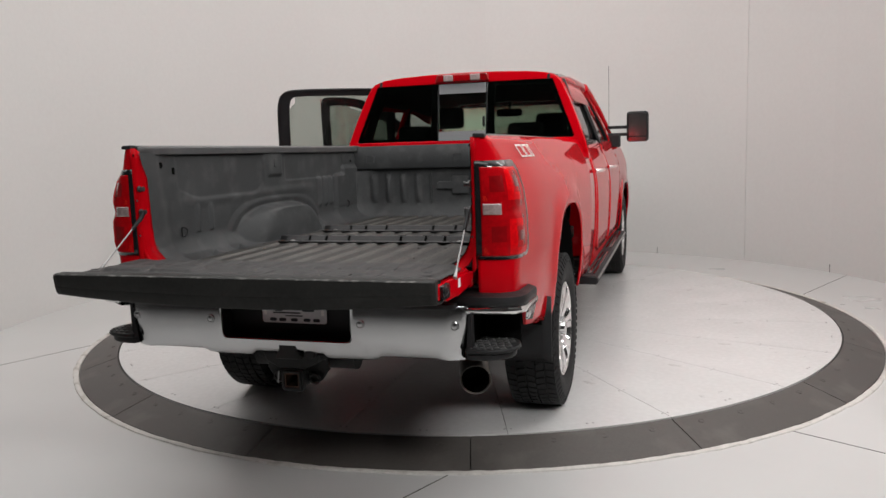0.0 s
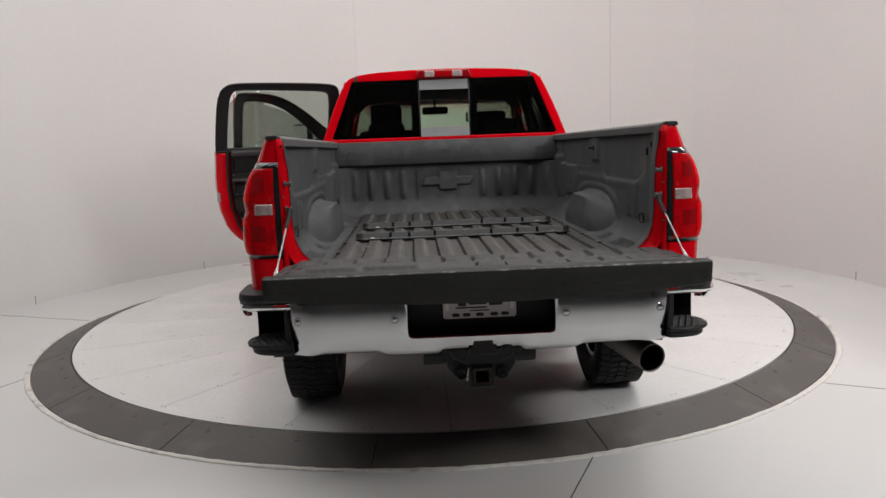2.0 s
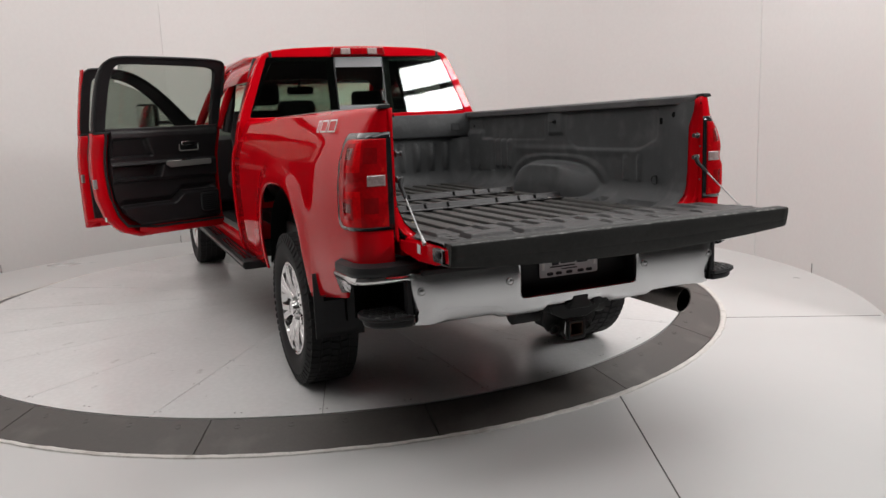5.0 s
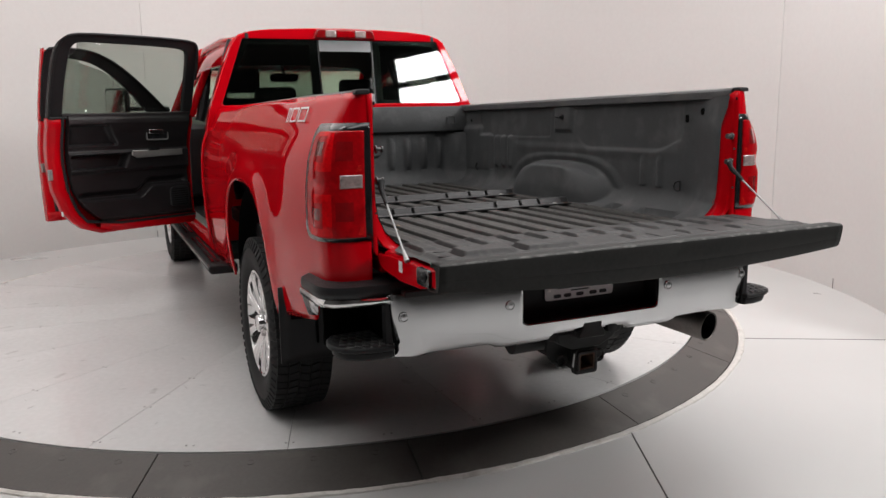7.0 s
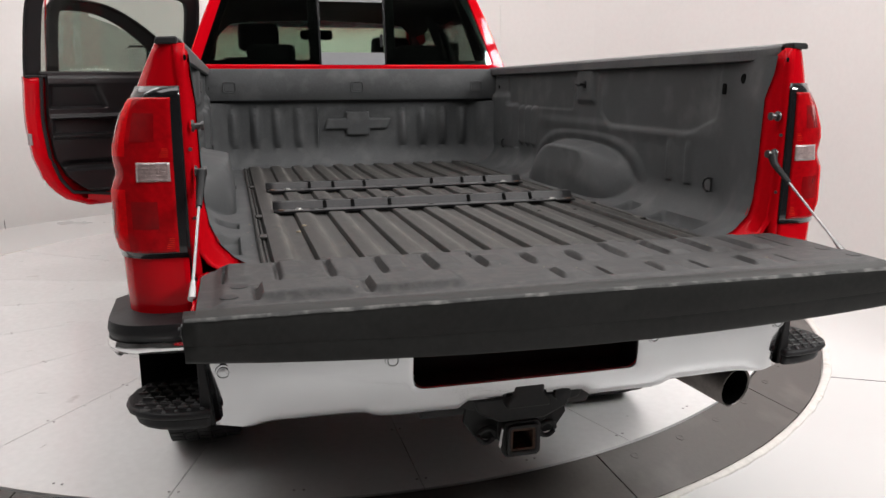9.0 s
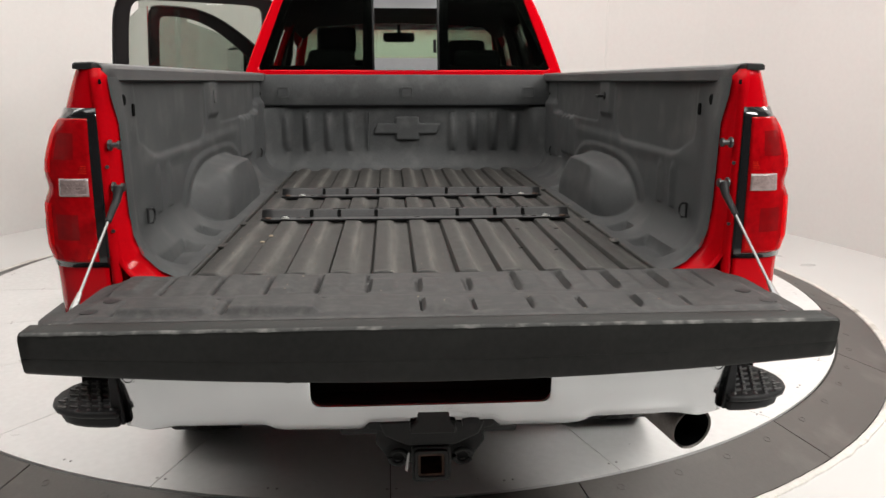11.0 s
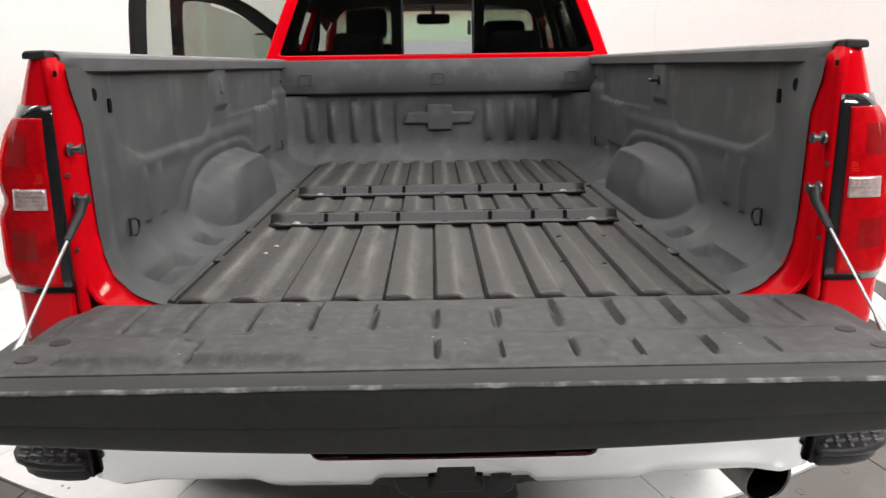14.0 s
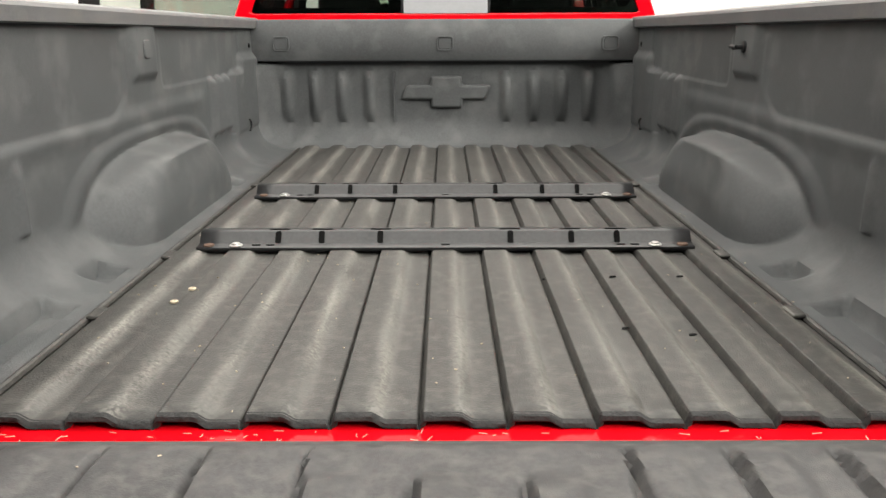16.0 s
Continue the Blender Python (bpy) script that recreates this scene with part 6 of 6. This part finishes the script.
    def trim_depth(y, z):
        x = 0.078
        x += 0.030 * smooth(1.05, 1.08, z) * (1 - smooth(1.195, 1.215, z)) * smooth(-L + 0.08, -L + 0.12, y)                # arm rest
        x += 0.012 * (smooth(1.20, 1.215, z) * (1 - smooth(1.43, 1.45, z)))
        x -= 0.040 * smooth(1.245, 1.262, z) * (1 - smooth(1.378, 1.395, z)) * smooth(-L + 0.12, -L + 0.15, y) * (1 - smooth(-L + 0.40, -L + 0.44, y + 0.5 * (z - 1.32)))   # upper recess
        x -= 0.075 * smooth(1.083, 1.093, z) * (1 - smooth(1.178, 1.188, z)) * smooth(-L + 0.13, -L + 0.16, y) * (1 - smooth(-L + 0.49, -L + 0.53, y - 0.4 * (z - 1.13)))   # pull pocket
        step = 0.86 + 0.075 * smooth(-L + 0.58, -L + 0.70, y)
        x += 0.040 * (1 - smooth(step, step + 0.02, z)) * smooth(-L + 0.13, -L + 0.20, y) * (1 - smooth(-0.05, -0.02, y)) * smooth(0.72, 0.75, z)   # map pocket
        x -= 0.030 * smooth(step + 0.022, step + 0.03, z) * (1 - smooth(step + 0.04, step + 0.075, z)) * smooth(-L + 0.16, -L + 0.22, y) * (1 - smooth(-0.10, -0.05, y))
        return x
    ty = [k / 90 for k in range(91)]
    rows = []
    for z in tz:
        b, a = tback(z), -0.03
        rows.append([(door_x(z) - (0.060 if t in (0.0, 1.0) else trim_depth(a + (b - a) * t, z)), a + (b - a) * t, z) for t in ty])
    trim = put("door_trim", sheet(rows), TRIM, d, "dark moulded inner door trim", fix=True, smooth=45)
    xh = door_x(1.30)
    hb = -L + 0.67
    put("handle_bezel", prism(rounded(hb, hb + 0.16, 1.275, 1.385, 0.014), xh - 0.096, xh - 0.080, "x"), GLOSS_BLACK, d, bevel=0.004, fix=True)
    put("bezel_rim", ring_prism(rounded(hb - 0.004, hb + 0.164, 1.271, 1.389, 0.016), rounded(hb + 0.004, hb + 0.156, 1.279, 1.381, 0.012), xh - 0.099, xh - 0.090, "x"), SILVER, d, "silver rim of the handle", fix=True)
    put("inner_handle", prism(rounded(hb + 0.012, hb + 0.125, 1.318, 1.348, 0.010), xh - 0.114, xh - 0.097, "x"), CHROME, d, "chrome inner door handle", bevel=0.004, fix=True)
    put("silver_inlay", prism([(-0.10, 1.158), (-L + 0.58, 1.150), (-L + 0.54, 1.178), (-L + 0.55, 1.204), (-0.10, 1.200)], xh - 0.112, xh - 0.098, "x"), SILVER, d, "silver arm rest inlay", bevel=0.004, fix=True)
    put("window_switch", prism(rounded(-0.36, -0.28, 1.200, 1.216, 0.004), xh - 0.118, xh - 0.100, "x"), GLOSS_BLACK, d, bevel=0.002, fix=True)
    put("speaker_grille", prism(rounded(-0.225, -0.075, 0.778, 0.930, 0.035), xh - 0.124, xh - 0.105, "x"), PLASTIC, d, "round-cornered speaker grille", bevel=0.006, fix=True)
    for k in range(8):
        put("grille_slot", box(xh - 0.126, xh - 0.1235, -0.21, -0.09, 0.793 + 0.016 * k, 0.797 + 0.016 * k), DARK, d)
    # outer handle, latch, weather strip
    xo = door_x(1.25)
    put("outer_handle", tube([(xo + 0.002, -L + 0.07, 1.255), (xo + 0.045, -L + 0.09, 1.255), (xo + 0.048, -L + 0.19, 1.255), (xo + 0.002, -L + 0.21, 1.255)], 0.013, 10), CHROME, d, "chrome outer door handle")
    put("door_latch", box(xo - 0.055, xo - 0.025, -L - 0.003, -L + 0.02, 1.03, 1.10), STEEL, d, bevel=0.003)
    if not front:
        put("edge_sticker", box(door_x(0.80) - 0.040, door_x(0.80) - 0.015, back(0.80) - 0.002, back(0.80) + 0.001, 0.775, 0.82), WHITE_MARK, d)
        put("rear_belt", prism([(-0.02, 1.448), (-L + 0.08, 1.448), (-L + 0.08, 1.470), (-0.02, 1.470)], door_x(1.45) - 0.075, door_x(1.45) - 0.045, "x"), TRIM, d, bevel=0.008, fix=True)
    else:
        if angle > 0:      # folded back against its open door
            at = pose(0.160, -0.415, 0, 0, 0, 48)
            put("wing_mirror", xf(box(0.0, 0.10, -0.095, 0.095, 1.385, 1.690), at), PLASTIC, d, "large black tow mirror, folded back", bevel=0.03, seg=3)
            put("mirror_glass", xf(prism(rounded(-0.080, 0.080, 1.455, 1.672, 0.02), -0.0035, 0.002, "x"), at), CHROME, d, "mirror glass", fix=True)
            put("mirror_glass", xf(prism(rounded(-0.080, 0.080, 1.405, 1.445, 0.012), -0.0035, 0.002, "x"), at), CHROME, d, "small wide-angle mirror", fix=True)
            put("mirror_arm", join(tube([(-0.02, -0.10, 1.515), (0.10, -0.13, 1.515), (0.185, -0.345, 1.515)], 0.017, 8), tube([(-0.02, -0.10, 1.455), (0.10, -0.13, 1.455), (0.185, -0.345, 1.455)], 0.017, 8), box(-0.08, 0.03, -0.16, -0.05, 1.40, 1.53)), PLASTIC, d, "double mirror arm", fix=True)
        else:
            put("wing_mirror", xf(box(-0.0, 0.205, 0.0, 0.12, -0.145, 0.145), pose(0.122, -0.06, 1.592)), PLASTIC, d, "large black extending tow mirror", bevel=0.03, seg=3)
            put("mirror_glass", prism(rounded(0.142, 0.307, 1.502, 1.717, 0.02), -0.0635, -0.060, "y"), CHROME, d, "mirror glass", fix=True)
            put("mirror_glass", prism(rounded(0.142, 0.307, 1.455, 1.492, 0.012), -0.0635, -0.060, "y"), CHROME, d, "small wide-angle mirror", fix=True)
            put("mirror_arm", join(box(-0.06, 0.14, -0.03, 0.03, 1.575, 1.605), box(-0.06, 0.14, -0.03, 0.03, 1.505, 1.535), box(-0.08, 0.06, -0.10, 0.05, 1.40, 1.52)), PLASTIC, d, "double mirror arm", bevel=0.010)
    if front:
        put("frame_edge", bend(sheet([[(dx, -L - 0.006, 1.44 + 0.53 * k / 12) for dx in (-0.066, -0.03, 0.004)] for k in range(13)])), RED, d, "red rear edge of the window frame", solid=0.003, ref=(-0.4 * side, -0.5, 1.7))
    d.matrix_basis = pose(side * 0.93, hinge, -RAKE * hinge, 0, 0, side * angle)
    return d


LR, LF = 1.03, 1.12
tagged(make_door(LR, False, YB, 68, -1, "rear_door"), "red rear door standing open with dark inner trim")
tagged(make_door(LF, True, YA, 68, -1, "front_door"), "red front door standing open with tow mirror")
tagged(make_door(LR, False, YB, 0, 1, "rear_door"), "red rear door, closed")
tagged(make_door(LF, True, YA, 0, 1, "front_door"), "red front door, closed, with tow mirror")

# ---- inside the cab ----
cabin = part("cabin_floor", join(box(-0.88, 0.88, 2.72, 5.0, 0.58, 0.63), box(-0.86, 0.86, 2.745, 2.79, 0.6, 1.44)), TRIM, truck, "dark cabin floor and rear trim")
part("headliner", sheet([[(x, y, 1.925 - 0.04 * (x / 0.7) ** 2 - 0.09 * smooth(0.66, 0.77, abs(x)) - 0.05 * smooth(3.8, 4.4, y)) for x in (-0.77, -0.72, -0.66, -0.4, 0, 0.4, 0.66, 0.72, 0.77)] for y in (2.78, 3.3, 3.9, 4.38, 4.45)]), CLOTH, truck, "dark cabin headliner", solid=0.01)


def seat_row(y, xs_, z0, bench):
    for x, w in xs_:
        seat = part("seat", xf(box(-w / 2, w / 2, 0, 0.50, 0, 0.16), pose(x, y + 0.10, z0)), CLOTH, truck, "black cloth seat", bevel=0.05, seg=3)
        part("backrest", xf(box(-w / 2, w / 2, 0, 0.14, 0, 0.62), pose(x, y + 0.02, z0 + 0.10, -12 if not bench else -8)), CLOTH, seat, bevel=0.045, seg=3)
        if w < 0.4:
            continue
        part("headrest", xf(box(-0.14, 0.14, 0, 0.10, 0, 0.19), pose(x, y - 0.07 if not bench else y - 0.05, z0 + (0.665 if bench else 0.73 if x < 0 else 0.645))), CLOTH, seat, bevel=0.04, seg=3)
        for dx in (-0.06, 0.06):
            part("headrest_post", tube([(x + dx, y - 0.03, z0 + 0.68), (x + dx, y - 0.02, z0 + 0.76)], 0.006, 6), STEEL, seat)


seat_row(2.92, ((-0.44, 0.55), (0.02, 0.32), (0.44, 0.55)), 0.755, True)
seat_row(3.98, ((-0.47, 0.52), (0.47, 0.52)), 0.88, False)
part("dashboard", prism([(4.72, 0.75), (4.66, 1.20), (4.70, 1.36), (4.82, 1.43), (5.08, 1.44), (5.08, 0.7)], -0.84, 0.84, "x"), TRIM, truck, "dark dashboard", bevel=0.03, fix=True)
ring = [(-0.40 + 0.185 * math.cos(t), 4.55 - 0.06 * math.sin(t), 1.26 + 0.175 * math.sin(t)) for t in [2 * math.pi * k / 28 for k in range(29)]]
wheel_s = part("steering_wheel", tube(ring, 0.016, 8, False), TRIM, truck, "black steering wheel")
part("wheel_hub", join(box(-0.58, -0.22, 4.55, 4.57, 1.235, 1.285), xf(lathe([(0, 0), (0, 0.075), (0.05, 0.06), (0.05, 0)], 20, "y"), pose(-0.40, 4.53, 1.25))), TRIM, wheel_s, bevel=0.008)
mirror = part("cabin_mirror", prism(rounded(-0.138, 0.112, 1.718, 1.792, 0.028), 4.44, 4.475, "y"), GLOSS_BLACK, truck, "black rear-view mirror", bevel=0.008, fix=True)
part("mirror_pane", prism(rounded(-0.126, 0.100, 1.728, 1.782, 0.022), 4.437, 4.440, "y"), GLOSS_BLACK, mirror, fix=True)
part("mirror_stem", tube([(-0.013, 4.47, 1.78), (-0.013, 4.49, 1.86)], 0.016, 8), GLOSS_BLACK, mirror)
for s in (1, -1):
    part("inner_pillar_trim", tube([(s * 0.86, 2.84, 1.44), (s * 0.80, 2.86, 1.62), (s * 0.70, 2.90, 1.90)], 0.05, 8), TRIM, truck)
    part("inner_pillar_trim", tube([(s * 0.84, 3.72, 1.40), (s * 0.79, 3.70, 1.62), (s * 0.70, 3.68, 1.90)], 0.035, 8), TRIM, truck)

# ---- badges: plain slanted outlines ----
for s in (1, -1):
    for y0, w, h in ((0.325, 0.115, 0.055), (0.460, 0.100, 0.055), (0.580, 0.040, 0.055)):
        z0, sl = 1.378, 0.030 * -s
        o = [(y0, z0), (y0 + w, z0), (y0 + w + sl, z0 + h), (y0 + sl, z0 + h)]
        c = (y0 + w / 2 + sl / 2, z0 + h / 2)
        i4 = [(c[0] + (a - c[0]) * (1 - 0.018 / w), c[1] + (b - c[1]) * 0.76) for a, b in o]
        V = [(half_width(z) + 0.0015, y, z) for y, z in o + i4]
        g = (V, [(k, (k + 1) % 4, 4 + (k + 1) % 4, 4 + k) for k in range(4)])
        part("badge_outline", g if s > 0 else flip(g), WHITE_MARK, truck, "silver decal outline", solid=0.001, ref=(0.4 * s, 0.2, 1.3))
